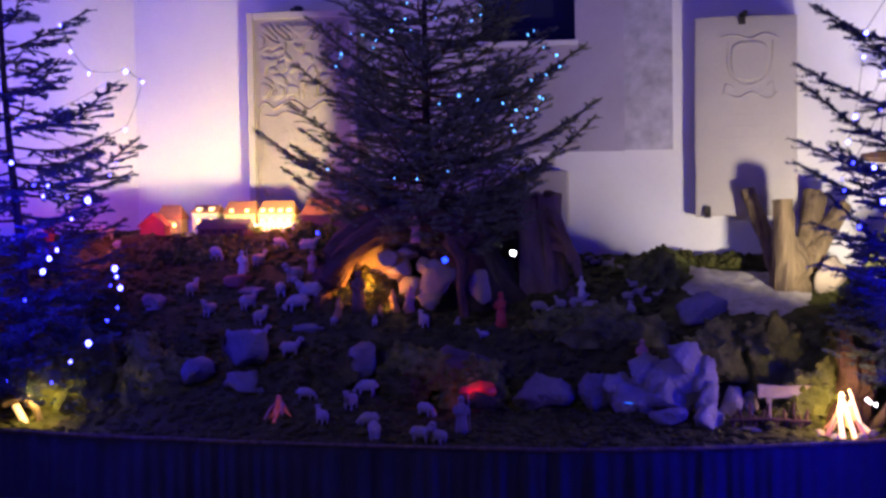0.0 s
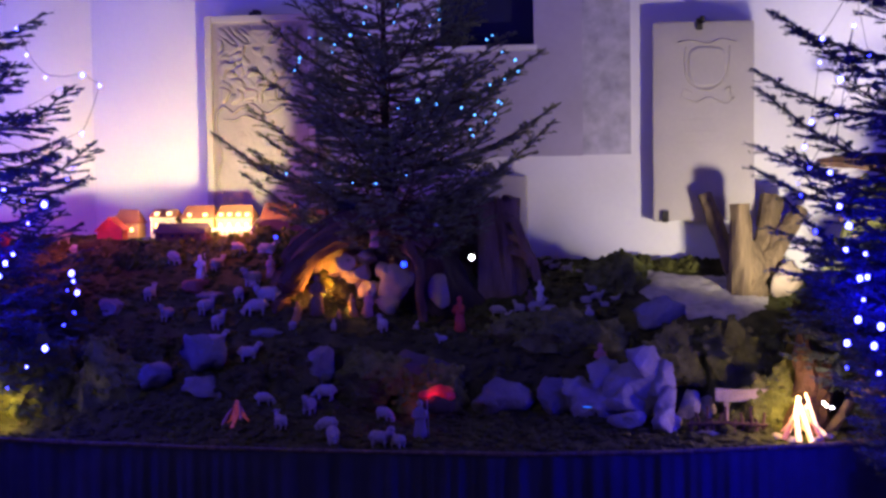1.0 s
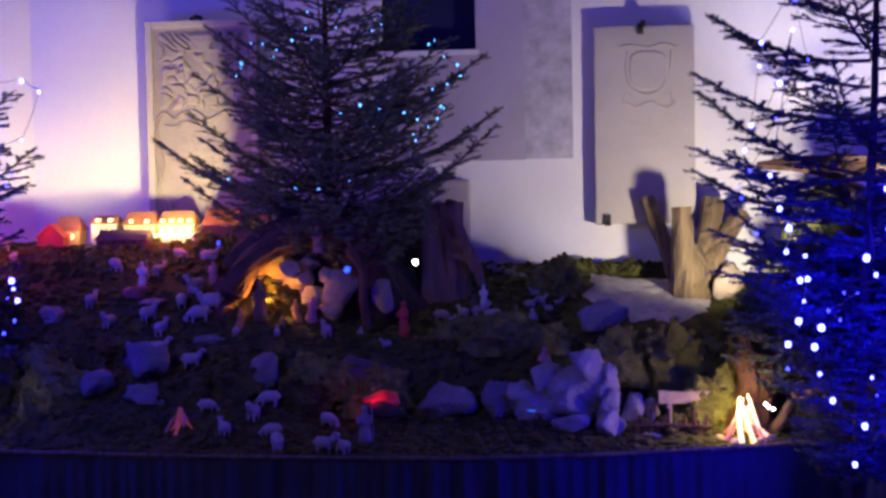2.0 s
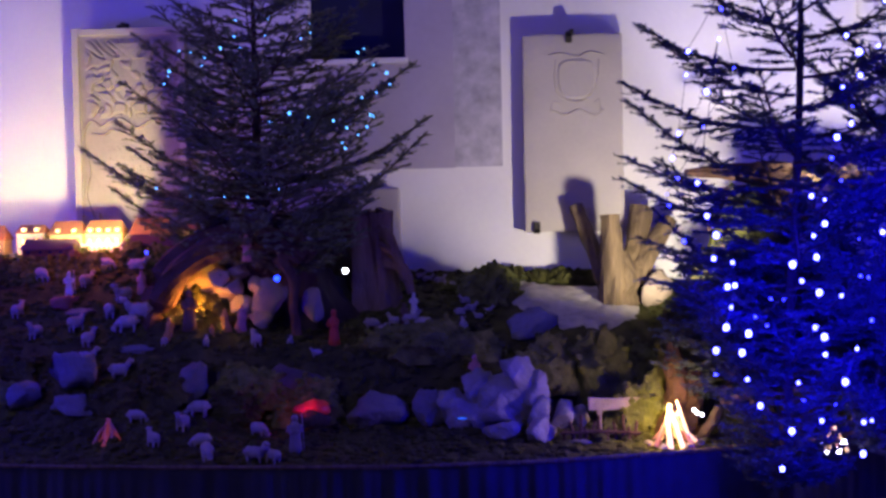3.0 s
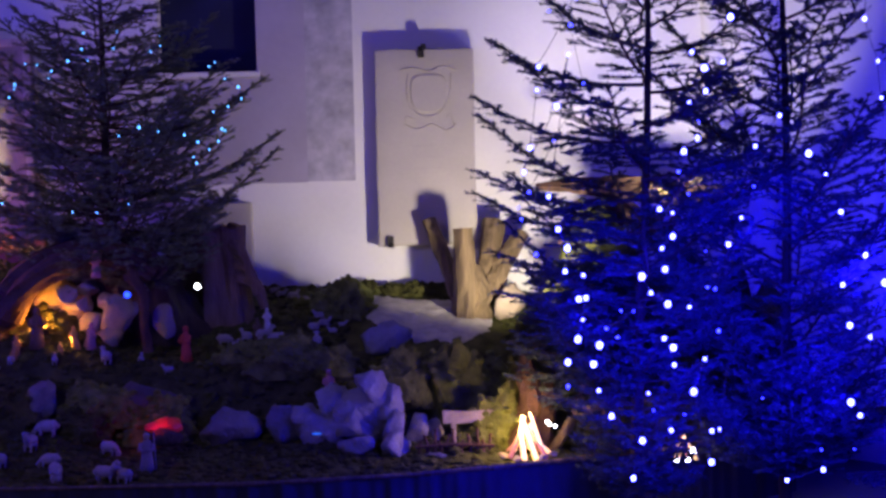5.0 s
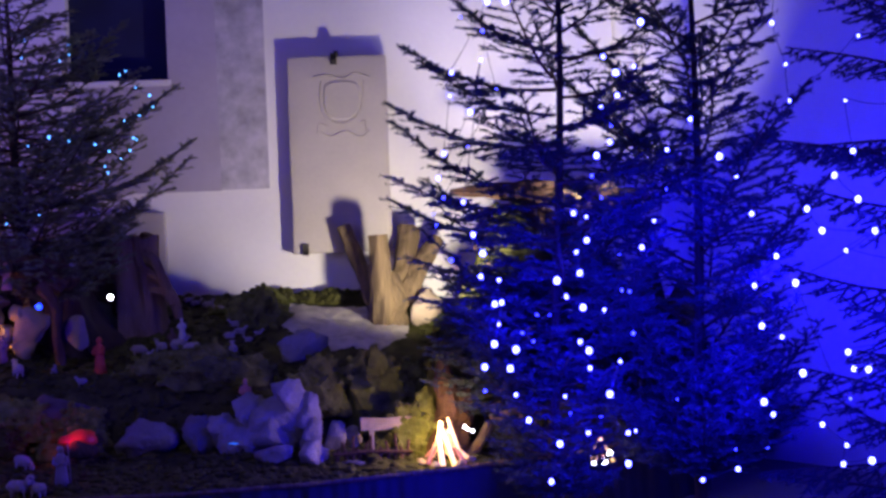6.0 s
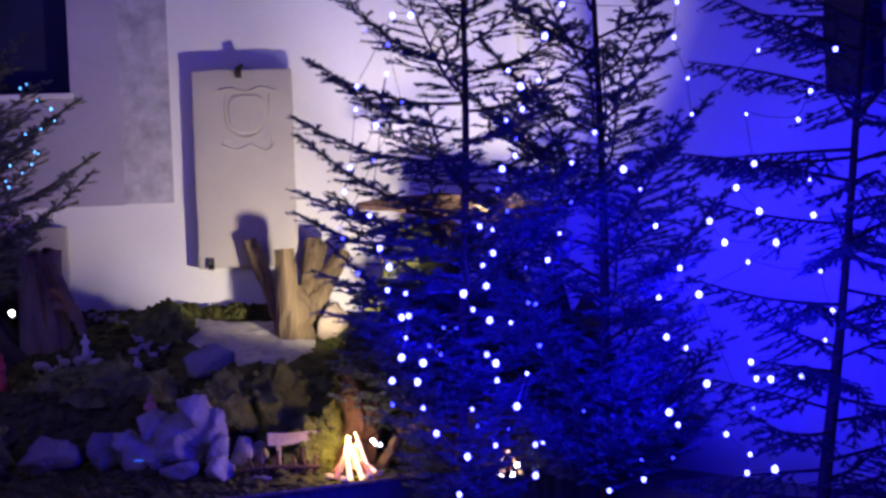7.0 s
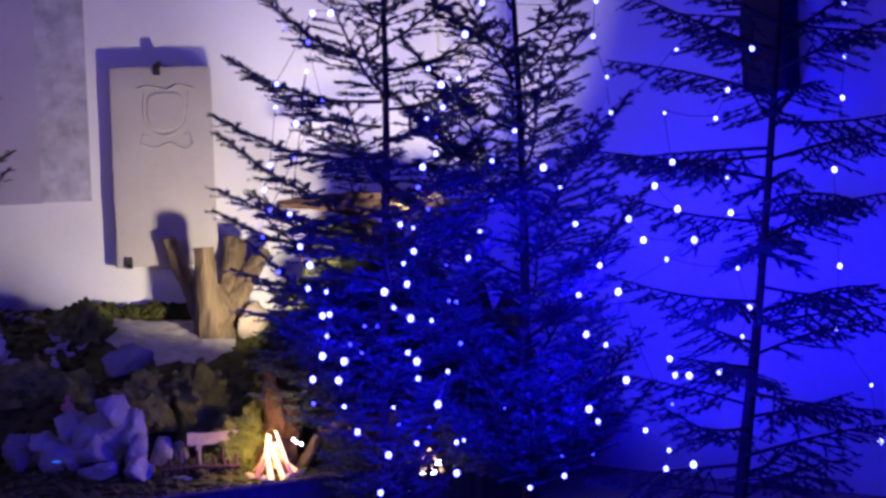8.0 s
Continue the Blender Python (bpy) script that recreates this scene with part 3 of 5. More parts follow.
def mound(x, y, w, d, h, s, label, lift=0.0, sink=0.03, mat=None, count=520):
    """A lumpy dome of moss, set all over with small tufts."""
    rng = np.random.default_rng(s)
    sh = Shape()
    dome = []
    for p in ICO3[0]:
        q = Vector(p)
        k = 1 + 0.48 * noise.noise(q * 1.9 + Vector((s * 3.7, 0, 0))) + 0.24 * noise.noise(q * 4.5 + Vector((0, s * 2.1, 0))) + 0.07 * noise.noise(q * 11)
        dome.append((q.x * w / 2 * k, q.y * d / 2 * k, max(-0.05, q.z * h * k)))
    sh.add(dome, ICO3[1])
    v0, f0 = ICO1
    for k in rng.integers(0, len(dome), count):
        c = np.array(dome[k]) * rng.uniform(0.94, 1.05)
        if c[2] < 0:
            continue
        r = rng.uniform(0.006, 0.026)
        sh.add((v0 * r * rng.uniform(0.6, 1.3, (len(v0), 1)) * np.array([1, 1, 0.8]) + c).tolist(), f0)
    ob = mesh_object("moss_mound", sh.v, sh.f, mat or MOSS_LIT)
    ob.matrix_world = pose(x, y, hill(x, y) - sink + lift)
    return tagged(ob, label, "moss", "moss mounds")


for x, y, w, d, h, s in ((-0.17, 8.55, 0.40, 0.3, 0.22, 1), (0.20, 8.55, 0.55, 0.4, 0.36, 2), (0.33, 8.20, 0.36, 0.26, 0.28, 3), (0.10, 8.62, 0.4, 0.3, 0.25, 4),
                         (-0.53, 9.48, 0.34, 0.4, 0.20, 6), (-0.70, 9.7, 0.5, 0.3, 0.07, 7), (-3.20, 8.08, 0.36, 0.3, 0.28, 8), (-3.55, 8.05, 0.42, 0.3, 0.34, 9), (-3.85, 8.15, 0.36, 0.3, 0.30, 10),
                         (-1.45, 8.30, 0.40, 0.28, 0.20, 11), (-1.75, 8.35, 0.5, 0.3, 0.17, 12), (-0.75, 8.62, 0.6, 0.3, 0.16, 13), (-1.0, 8.66, 0.5, 0.3, 0.14, 14)):
    mound(x, y, w, d, h, s, "thick cushion of green moss on the hillside, coloured lighter as if lit")
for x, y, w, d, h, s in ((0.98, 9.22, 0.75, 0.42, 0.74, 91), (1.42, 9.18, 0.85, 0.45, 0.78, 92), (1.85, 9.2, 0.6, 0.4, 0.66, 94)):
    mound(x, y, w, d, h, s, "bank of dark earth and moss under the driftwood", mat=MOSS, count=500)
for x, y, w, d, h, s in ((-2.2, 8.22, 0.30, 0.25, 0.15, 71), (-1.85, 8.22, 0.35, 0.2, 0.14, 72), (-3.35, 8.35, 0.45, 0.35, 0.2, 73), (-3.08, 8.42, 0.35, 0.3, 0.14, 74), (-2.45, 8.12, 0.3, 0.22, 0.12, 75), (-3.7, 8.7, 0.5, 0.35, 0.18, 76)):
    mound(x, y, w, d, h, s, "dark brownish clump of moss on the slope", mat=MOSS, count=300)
# Added banks: their unlit fronts hide the ground that flood_right overlights.
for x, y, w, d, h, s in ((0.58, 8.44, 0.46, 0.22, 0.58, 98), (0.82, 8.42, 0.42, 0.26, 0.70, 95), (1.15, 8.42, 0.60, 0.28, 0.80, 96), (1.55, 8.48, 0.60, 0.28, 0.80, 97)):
    mound(x, y, w, d, h, s, "added moss bank hiding lamp-lit ground from the camera", mat=MOSS, count=500)
for k in range(10):
    mound(-3.74 + 0.16 * k, 9.13 + 0.02 * (k % 3), 0.26, 0.16, 0.13 + 0.02 * (k % 2), 60 + k, "low moss cushion before the model village", sink=0.05)
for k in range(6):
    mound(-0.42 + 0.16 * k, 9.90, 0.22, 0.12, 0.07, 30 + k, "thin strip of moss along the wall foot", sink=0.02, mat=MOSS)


# ---- the split stump, hollow stump and roots ----
def log_piece(name, parent, points, radii, mat, seed, sides=14, rough=0.22, label="", flat=0.8):
    n = 14
    r = list(np.interp(np.linspace(0, 1, n + 1), np.linspace(0, 1, len(radii)), radii))
    v, f = tube(smooth_path(points, n), r, sides, rough, seed, 0.05, flat)
    return mesh_object(name, v, f, mat, parent, label, smooth=False)


SX, SY = 0.24, 9.60
split = empty("split_stump", (0, 0, 0), "weathered grey-brown tree stump split into upright prongs", "tree stump")
log_piece("trunk", split, [(SX + 0.02, SY, 0.90), (SX, SY, 1.0), (SX, SY, 1.12), (SX, SY + 0.02, 1.24)], [0.17, 0.15, 0.16, 0.10], CUT_WOOD, 1, 22, 0.15, flat=0.7)
log_piece("prong", split, [(SX - 0.08, SY, 1.06), (SX - 0.15, SY + 0.10, 1.28), (SX - 0.245, SY + 0.20, 1.52)], [0.06, 0.06, 0.056], CUT_WOOD, 2)
log_piece("prong", split, [(SX - 0.03, SY - 0.08, 0.93), (SX - 0.035, SY - 0.09, 1.25), (SX - 0.045, SY - 0.08, 1.475)], [0.10, 0.082, 0.074], CUT_WOOD, 3)
log_piece("prong", split, [(SX + 0.08, SY, 1.06), (SX + 0.12, SY + 0.12, 1.28), (SX + 0.16, SY + 0.24, 1.50)], [0.08, 0.075, 0.075], CUT_WOOD, 4)
log_piece("prong", split, [(SX + 0.10, SY - 0.02, 1.08), (SX + 0.20, SY + 0.08, 1.25), (SX + 0.33, SY + 0.16, 1.43)], [0.07, 0.07, 0.055], CUT_WOOD, 5)

hollow = empty("hollow_stump", (0, 0, 0), "dark hollow tree stump with bark flakes behind the cave", "tree stump")
HY = 9.42


def hollow_shell():
    verts, faces, n, m = [], [], 28, 9
    for j in range(m + 1):
        z = 0.84 + 0.68 * j / m
        for i in range(n + 1):
            a = radians(-146 + 326 * i / n)
            for r0 in (1.0, 0.82):
                r = r0 * (0.19 + 0.07 * (1 - j / m) ** 2 + 0.02 * noise.noise(Vector((3 * math.cos(a), 3 * math.sin(a), z * 4))))
                top = 0.05 * noise.noise(Vector((4 * math.cos(a), 4 * math.sin(a), 9))) if j == m else 0
                verts.append((-1.33 + r * 1.22 * math.sin(a), HY + r * math.cos(a) * 0.8, z + top))
    w = 2 * (n + 1)
    for j in range(m):
        for i in range(n):
            a = j * w + 2 * i
            faces += [(a, a + 2, a + w + 2, a + w), (a + 1, a + w + 1, a + w + 3, a + 3)]
    for i in range(n):
        a = m * w + 2 * i
        faces.append((a, a + 2, a + 3, a + 1))
    return verts, faces


OLD_WOOD = material("old_stump_wood", (0.17, 0.11, 0.085), 0.9, vary=0.5, scale=16, fine=70, bump=0.9, spec=0.15, stretch=0.2)
mesh_object("shell", *hollow_shell(), OLD_WOOD, hollow)
log_piece("bark_slab", hollow, [(-1.14, 9.30, 0.88), (-1.19, 9.30, 1.30), (-1.22, 9.30, 1.52)], [0.05, 0.04, 0.035], OLD_WOOD, 12)
for k, (x, z) in enumerate(((-1.02, 1.22), (-1.06, 1.32), (-0.98, 1.14))):
    log_piece("root_spur", hollow, [(-1.18, 9.32, z + 0.1), (x - 0.05, 9.30, z + 0.04), (x, 9.28, z - 0.1)], [0.05, 0.045, 0.03], OLD_WOOD, 20 + k)

arch = empty("root_arch", (0, 0, 0), "gnarled dark root forming the arch of the cave", "tree root")
CY = 8.72
log_piece("arch_root", arch, [(-2.42, CY, 0.84), (-2.36, CY, 1.0), (-2.25, CY, 1.20), (-2.08, CY, 1.33), (-1.88, CY, 1.38), (-1.68, CY, 1.38), (-1.54, CY + 0.03, 1.28)], [0.10, 0.08, 0.085, 0.085, 0.09, 0.085, 0.07], ROOT, 31, 16, 0.4)
log_piece("arch_root", arch, [(-2.45, CY + 0.08, 0.92), (-2.36, CY + 0.1, 1.18), (-2.15, CY + 0.1, 1.38), (-1.85, CY + 0.12, 1.46), (-1.64, CY + 0.12, 1.42), (-1.5, CY + 0.1, 1.28)], [0.09, 0.08, 0.08, 0.08, 0.08, 0.06], ROOT, 32, 16, 0.4)
log_piece("side_root", arch, [(-1.66, CY - 0.02, 1.30), (-1.585, CY - 0.03, 1.18), (-1.58, CY - 0.03, 1.0), (-1.57, CY, 0.86)], [0.05, 0.032, 0.028, 0.03], ROOT, 33, 12, 0.4)
mesh_object("cave_back", *tube(smooth_path([(-2.35, 9.2, 0.8), (-2.15, 9.2, 1.18), (-1.8, 9.2, 1.26), (-1.45, 9.2, 0.8)], 12), [0.2] * 13, 10, 0.4), BARK, arch, "dark earth behind the cave")

# stones walling the cave
for k, (x, z, w, h, t) in enumerate(((-1.92, 1.19, 0.14, 0.085, 5), (-1.95, 1.10, 0.14, 0.10, -15), (-1.83, 1.12, 0.10, 0.10, 20), (-1.87, 1.01, 0.15, 0.13, -30), (-1.80, 0.93, 0.14, 0.13, 10),
                                     (-1.74, 0.90, 0.21, 0.26, 0), (-1.93, 0.98, 0.12, 0.11, 25), (-1.50, 0.90, 0.13, 0.20, 5), (-2.02, 1.16, 0.12, 0.12, 0))):
    ob = rock_mesh("cave_stone", (w, 0.11, h), 40 + k, STONE_WARM)
    ob.matrix_world = pose(x, 8.84 - 0.02 * (k % 3), z - (0.0 if k in (5, 7) else h / 2) + 0.02, 0, t, 0)
    tagged(ob, "angular tan stone walling the lit cave", "stone", "cave stones")
bk = rock_mesh("cave_stone", (0.38, 0.06, 0.44), 55, STONE_WARM, cuts=4)
bk.matrix_world = pose(-2.13, 8.92, 0.84)
tagged(bk, "upright tan stone slab glowing in warm lamp light", "stone", "cave stones")
rock((-1.55, 8.74), (0.24, 0.10, 0.035), 56, STONE, "flat pale stone at the cave mouth", 4)

# red hollow and its dark rock
hood = rock_mesh("dark_rock", (0.50, 0.30, 0.28), 60, material("dark_rock", (0.09, 0.07, 0.08), 0.9, vary=0.4, scale=6, fine=40, bump=0.6), cuts=5)
hood.matrix_world = pose(-1.56, 8.42, 0.46)
tagged(hood, "dark rounded rock above the red lamp", "rock", "rocks of the crib")
# Added rock: its dark front stands for the shaded middle of the hollow.
fr = rock_mesh("dark_rock", (0.21, 0.09, 0.10), 61, BARK, cuts=5)
fr.matrix_world = pose(-1.385, 8.03, 0.44)
tagged(fr, "added small dark rock giving the red hollow its dark middle", "rock", "rocks of the crib")

# ---- figurines: plain shapes ----


def paint(name, base):
    return material(name, base, 0.75, vary=0.2, scale=25, fine=120, bump=0.2, depth=0.003)


RED, DARKBLUE, OCHRE, ROSE, IVORY, BROWN = (paint("red_paint", (0.45, 0.06, 0.04)), paint("dark_blue_paint", (0.05, 0.05, 0.14)), paint("ochre_paint", (0.38, 0.20, 0.06)),
                                          paint("rose_paint", (0.50, 0.22, 0.20)), paint("ivory_paint", (0.60, 0.55, 0.52)), paint("brown_paint", (0.12, 0.07, 0.045)))


def sheep_shape(pose_kind):
    s = Shape()
    s.ball((0, 0, 0.055), (0.052, 0.032, 0.034))
    s.ball((-0.03, 0, 0.058), (0.028, 0.030, 0.031))
    if pose_kind == "grazing":
        s.bar([(0.035, 0, 0.06), (0.062, 0, 0.035)], [0.018, 0.013])
        s.ball((0.068, 0, 0.020), (0.013, 0.011, 0.019), (0, 25, 0))
        s.ball((0.058, 0.014, 0.030), (0.005, 0.010, 0.004)).ball((0.058, -0.014, 0.030), (0.005, 0.010, 0.004))
    else:
        s.bar([(0.035, 0, 0.06), (0.056, 0, 0.095)], [0.022, 0.014])
        s.ball((0.066, 0, 0.102), (0.020, 0.012, 0.013), (0, 20, 0))
        s.ball((0.054, 0.016, 0.106), (0.005, 0.011, 0.004)).ball((0.054, -0.016, 0.106), (0.005, 0.011, 0.004))
    if pose_kind == "lying":
        s.v = [(x, y, z - 0.022) for x, y, z in s.v]
        for x, y in ((0.03, 0.025), (0.03, -0.025), (-0.03, 0.028), (-0.03, -0.028)):
            s.ball((x, y, 0.012), (0.024, 0.009, 0.010))
    else:
        for x, y in ((0.032, 0.017), (0.032, -0.017), (-0.034, 0.017), (-0.034, -0.017)):
            s.bar([(x, y, 0.04), (x, y, 0.018), (x + 0.003, y, 0.0)], [0.010, 0.006, 0.007], 6)
    s.ball((-0.060, 0, 0.055 if pose_kind != "lying" else 0.033), (0.006, 0.006, 0.013))
    return s


SHEEP_LABEL = {"standing": "white plaster sheep figurine standing on moss", "grazing": "white plaster sheep figurine grazing with lowered head", "lying": "white plaster sheep figurine lying on moss"}
made_sheep = {}


def sheep(kind, x, y, size, turn):
    m = pose(x, y, hill(x, y) + 0.004, 0, 0, turn) @ Matrix.Scale(size, 4)
    if kind not in made_sheep:
        ob = sheep_shape(kind).make("sheep_figurine", WOOL)
        ob.matrix_world = m
        made_sheep[kind] = tagged(ob, SHEEP_LABEL[kind], "figurine", "sheep flock")
    else:
        ob = made_sheep[kind].copy()
        scene.collection.objects.link(ob)
        ob.matrix_world = m


FLOCK_HILL = [
    ("standing", -3.97, 9.38, 0.9, 20), ("standing", -3.80, 9.21, 0.9, 15), ("standing", -3.40, 9.20, 1.0, 70), ("lying", -3.48, 9.17, 0.8, 0), ("grazing", -3.14, 9.06, 0.95, -40),
    ("grazing", -2.75, 9.08, 0.8, -20), ("lying", -2.56, 9.05, 0.95, 0), ("standing", -2.84, 8.96, 0.85, 60), ("standing", -3.20, 8.80, 0.9, 80), ("standing", -3.04, 8.63, 0.9, 250),
    ("standing", -2.58, 8.80, 1.0, 230), ("grazing", -2.64, 8.72, 1.0, 110), ("standing", -2.46, 8.68, 1.25, 190), ("grazing", -2.51, 8.62, 1.1, 200), ("standing", -2.81, 8.64, 1.0, 60)]
FLOCK_HILL_LOW = [
    ("standing", -2.71, 8.55, 0.95, 75), ("lying", -2.70, 8.46, 0.95, 20), ("standing", -2.47, 8.31, 0.95, 15), ("grazing", -2.29, 7.97, 0.8, 10), ("grazing", -1.99, 8.10, 1.0, 180),
    ("standing", -2.04, 7.95, 0.95, 260), ("standing", -2.13, 7.71, 0.85, 130), ("grazing", -1.90, 7.77, 0.9, 170), ("grazing", -1.83, 7.59, 1.05, 290), ("standing", -1.58, 7.53, 0.95, 350),
    ("standing", -1.49, 7.53, 0.85, 140), ("grazing", -1.66, 8.04, 0.9, -30), ("standing", -2.27, 8.51, 0.55, 80), ("standing", -2.04, 8.52, 0.55, 100), ("standing", -1.77, 8.55, 0.85, 120)]
FLOCK_MEADOW = [
    ("lying", -1.60, 8.66, 0.5, 90), ("standing", -1.43, 8.52, 0.5, 200), ("grazing", -1.18, 8.97, 0.75, 0), ("grazing", -1.10, 8.88, 0.75, 20), ("lying", -1.05, 8.92, 0.7, 180),
    ("standing", -0.96, 9.01, 0.85, 30), ("grazing", -0.88, 8.91, 0.9, 170), ("grazing", -0.79, 8.87, 0.8, 0), ("standing", -1.06, 9.01, 0.7, 140), ("standing", -0.65, 8.91, 0.8, 100),
    ("lying", -0.925, 9.72, 0.55, 0), ("lying", -0.85, 9.70, 0.6, 30), ("lying", -0.78, 9.62, 0.6, 170), ("lying", -0.97, 9.77, 0.5, 10), ("lying", -0.67, 9.36, 0.55, 200),
    ("lying", -0.63, 9.27, 0.6, -20), ("lying", -0.53, 9.24, 0.5, 10), ("lying", -0.58, 9.18, 0.45, 180), ("lying", -0.69, 9.24, 0.6, 0)]
for flock in (FLOCK_HILL, FLOCK_HILL_LOW, FLOCK_MEADOW):
    for row in flock:
        sheep(*row)


def statuette(x, y, h, mat, label, turn=0, kneel=False, lift=0.0, z=None, wings=False, staff=False):
    """A plain robed figurine, one mesh, h high."""
    s = Shape()
    w = 0.26 if kneel else 0.19
    n = 14
    prof = [(0.0, 1.0), (0.25, 0.82), (0.5, 0.66), (0.68, 0.72), (0.78, 0.55), (0.82, 0.28)]
    verts, faces = [], []
    for zz, r in prof:
        for k in range(n):
            a = 2 * math.pi * k / n
            q = 1 + 0.10 * math.sin(5 * a + zz * 3) * (1 - zz)
            verts.append((w * r * q * math.cos(a), 0.75 * w * r * q * math.sin(a) - (0.10 * (zz > 0.4) if kneel else 0), zz))
    for i in range(len(prof) - 1):
        for k in range(n):
            j = (k + 1) % n
            faces.append((i * n + k, i * n + j, (i + 1) * n + j, (i + 1) * n + k))
    faces += [tuple(range(n))[::-1], tuple((len(prof) - 1) * n + k for k in range(n))]
    s.add(verts, faces)
    by = -0.10 if kneel else 0
    s.ball((0, by, 0.90), (0.085, 0.085, 0.105))
    for sd in (-1, 1):
        s.bar([(sd * 0.13, by, 0.72), (sd * 0.17, by - 0.06, 0.58), (sd * 0.06, by - 0.17, 0.55)], [0.055, 0.05, 0.04])
        if wings:
            s.bar([(sd * 0.06, 0.08, 0.7), (sd * 0.26, 0.14, 0.95), (sd * 0.34, 0.14, 0.6)], [0.05, 0.07, 0.02], 7, 0.3)
    if staff:
        s.bar([(0.24, -0.1, 0.0), (0.22, -0.1, 0.6), (0.2, -0.1, 1.05)], [0.016, 0.016, 0.014], 5)
    ob = s.make("figurine", mat)
    ob.matrix_world = pose(x, y, (hill(x, y) if z is None else z) + lift, 0, 0, turn) @ Matrix.Scale(h, 4)
    return tagged(ob, label, "figurine", "crib figurines")


statuette(-2.92, 8.88, 0.15, IVORY, "pale robed figurine among the sheep", 10, staff=True)
statuette(-2.97, 9.15, 0.17, BROWN, "brown robed shepherd figurine on the hillside", 20)
statuette(-1.355, 8.68, 0.20, RED, "red and dark blue robed figurine before the cave", -30)
statuette(-1.41, 7.70, 0.20, paint("grey_paint", (0.22, 0.19, 0.22)), "pale figurine with a red hat near the table edge", 0, staff=True)
# Red lamp light on this figurine is put into its paint.
statuette(-4.32, 9.30, 0.22, RED, "figurine painted red for the red light beside the fir tree", 0)
statuette(-2.15, 8.60, 0.23, BROWN, "dark brown robed figurine standing in the cave", 30)
statuette(-1.95, 8.64, 0.13, OCHRE, "ochre figurine kneeling in the cave", -40, kneel=True)
statuette(-1.88, 8.68, 0.15, ROSE, "rose robed figurine kneeling by the crib", 40, kneel=True)
statuette(-2.02, 8.58, 0.07, OCHRE, "small ochre figurine on the cave floor", 0, kneel=True)
statuette(-1.82, 8.60, 0.15, ROSE, "rose winged figurine hung over the cave", 0, z=1.28, wings=True)
statuette(-0.96, 9.20, 0.13, IVORY, "white robed figurine among meadow sheep", 0)
statuette(-1.00, 9.03, 0.14, BROWN, "brown robed shepherd figurine on the meadow", 15)
statuette(-2.26, 8.55, 0.13, OCHRE, "ochre figurine kneeling beside the cave", 60, kneel=True)
statuette(-2.49, 8.88, 0.14, ROSE, "rose robed figurine resting near the cave", 0, kneel=True)
# Takes the place of a reddish wooden post; the figurine is made up.
statuette(-0.56, 8.44, 0.17, ROSE, "figurine form standing in for a reddish-brown post", 0, lift=0.0)
rock((-2.93, 8.82), (0.17, 0.10, 0.09), 90, paint("reddish_stone", (0.26, 0.09, 0.07)), "reddish wedge of stone on the slope", 20, 15)
rock((-2.82, 8.76), (0.19, 0.10, 0.05), 91, STONE, "flat pale stone beside a reddish wedge", 5)

# ---- the lit village ----
HOUSE_WALL = paint("house_wall", (0.62, 0.45, 0.22))
HOUSE_PALE = paint("house_pale_wall", (0.70, 0.62, 0.48))
ROOF = paint("house_roof", (0.30, 0.12, 0.06))
ROOF_DARK = paint("house_dark_roof", (0.10, 0.05, 0.06))
ROOF_RED = paint("house_red_roof", (0.40, 0.05, 0.06))
LIT_PANE = material("lit_pane", (0.8, 0.6, 0.3), 0.6, vary=0.05, bump=0, emit=(1.0, 0.62, 0.22), strength=4.0)
FRAME_DARK = paint("dark_frame", (0.10, 0.05, 0.03))


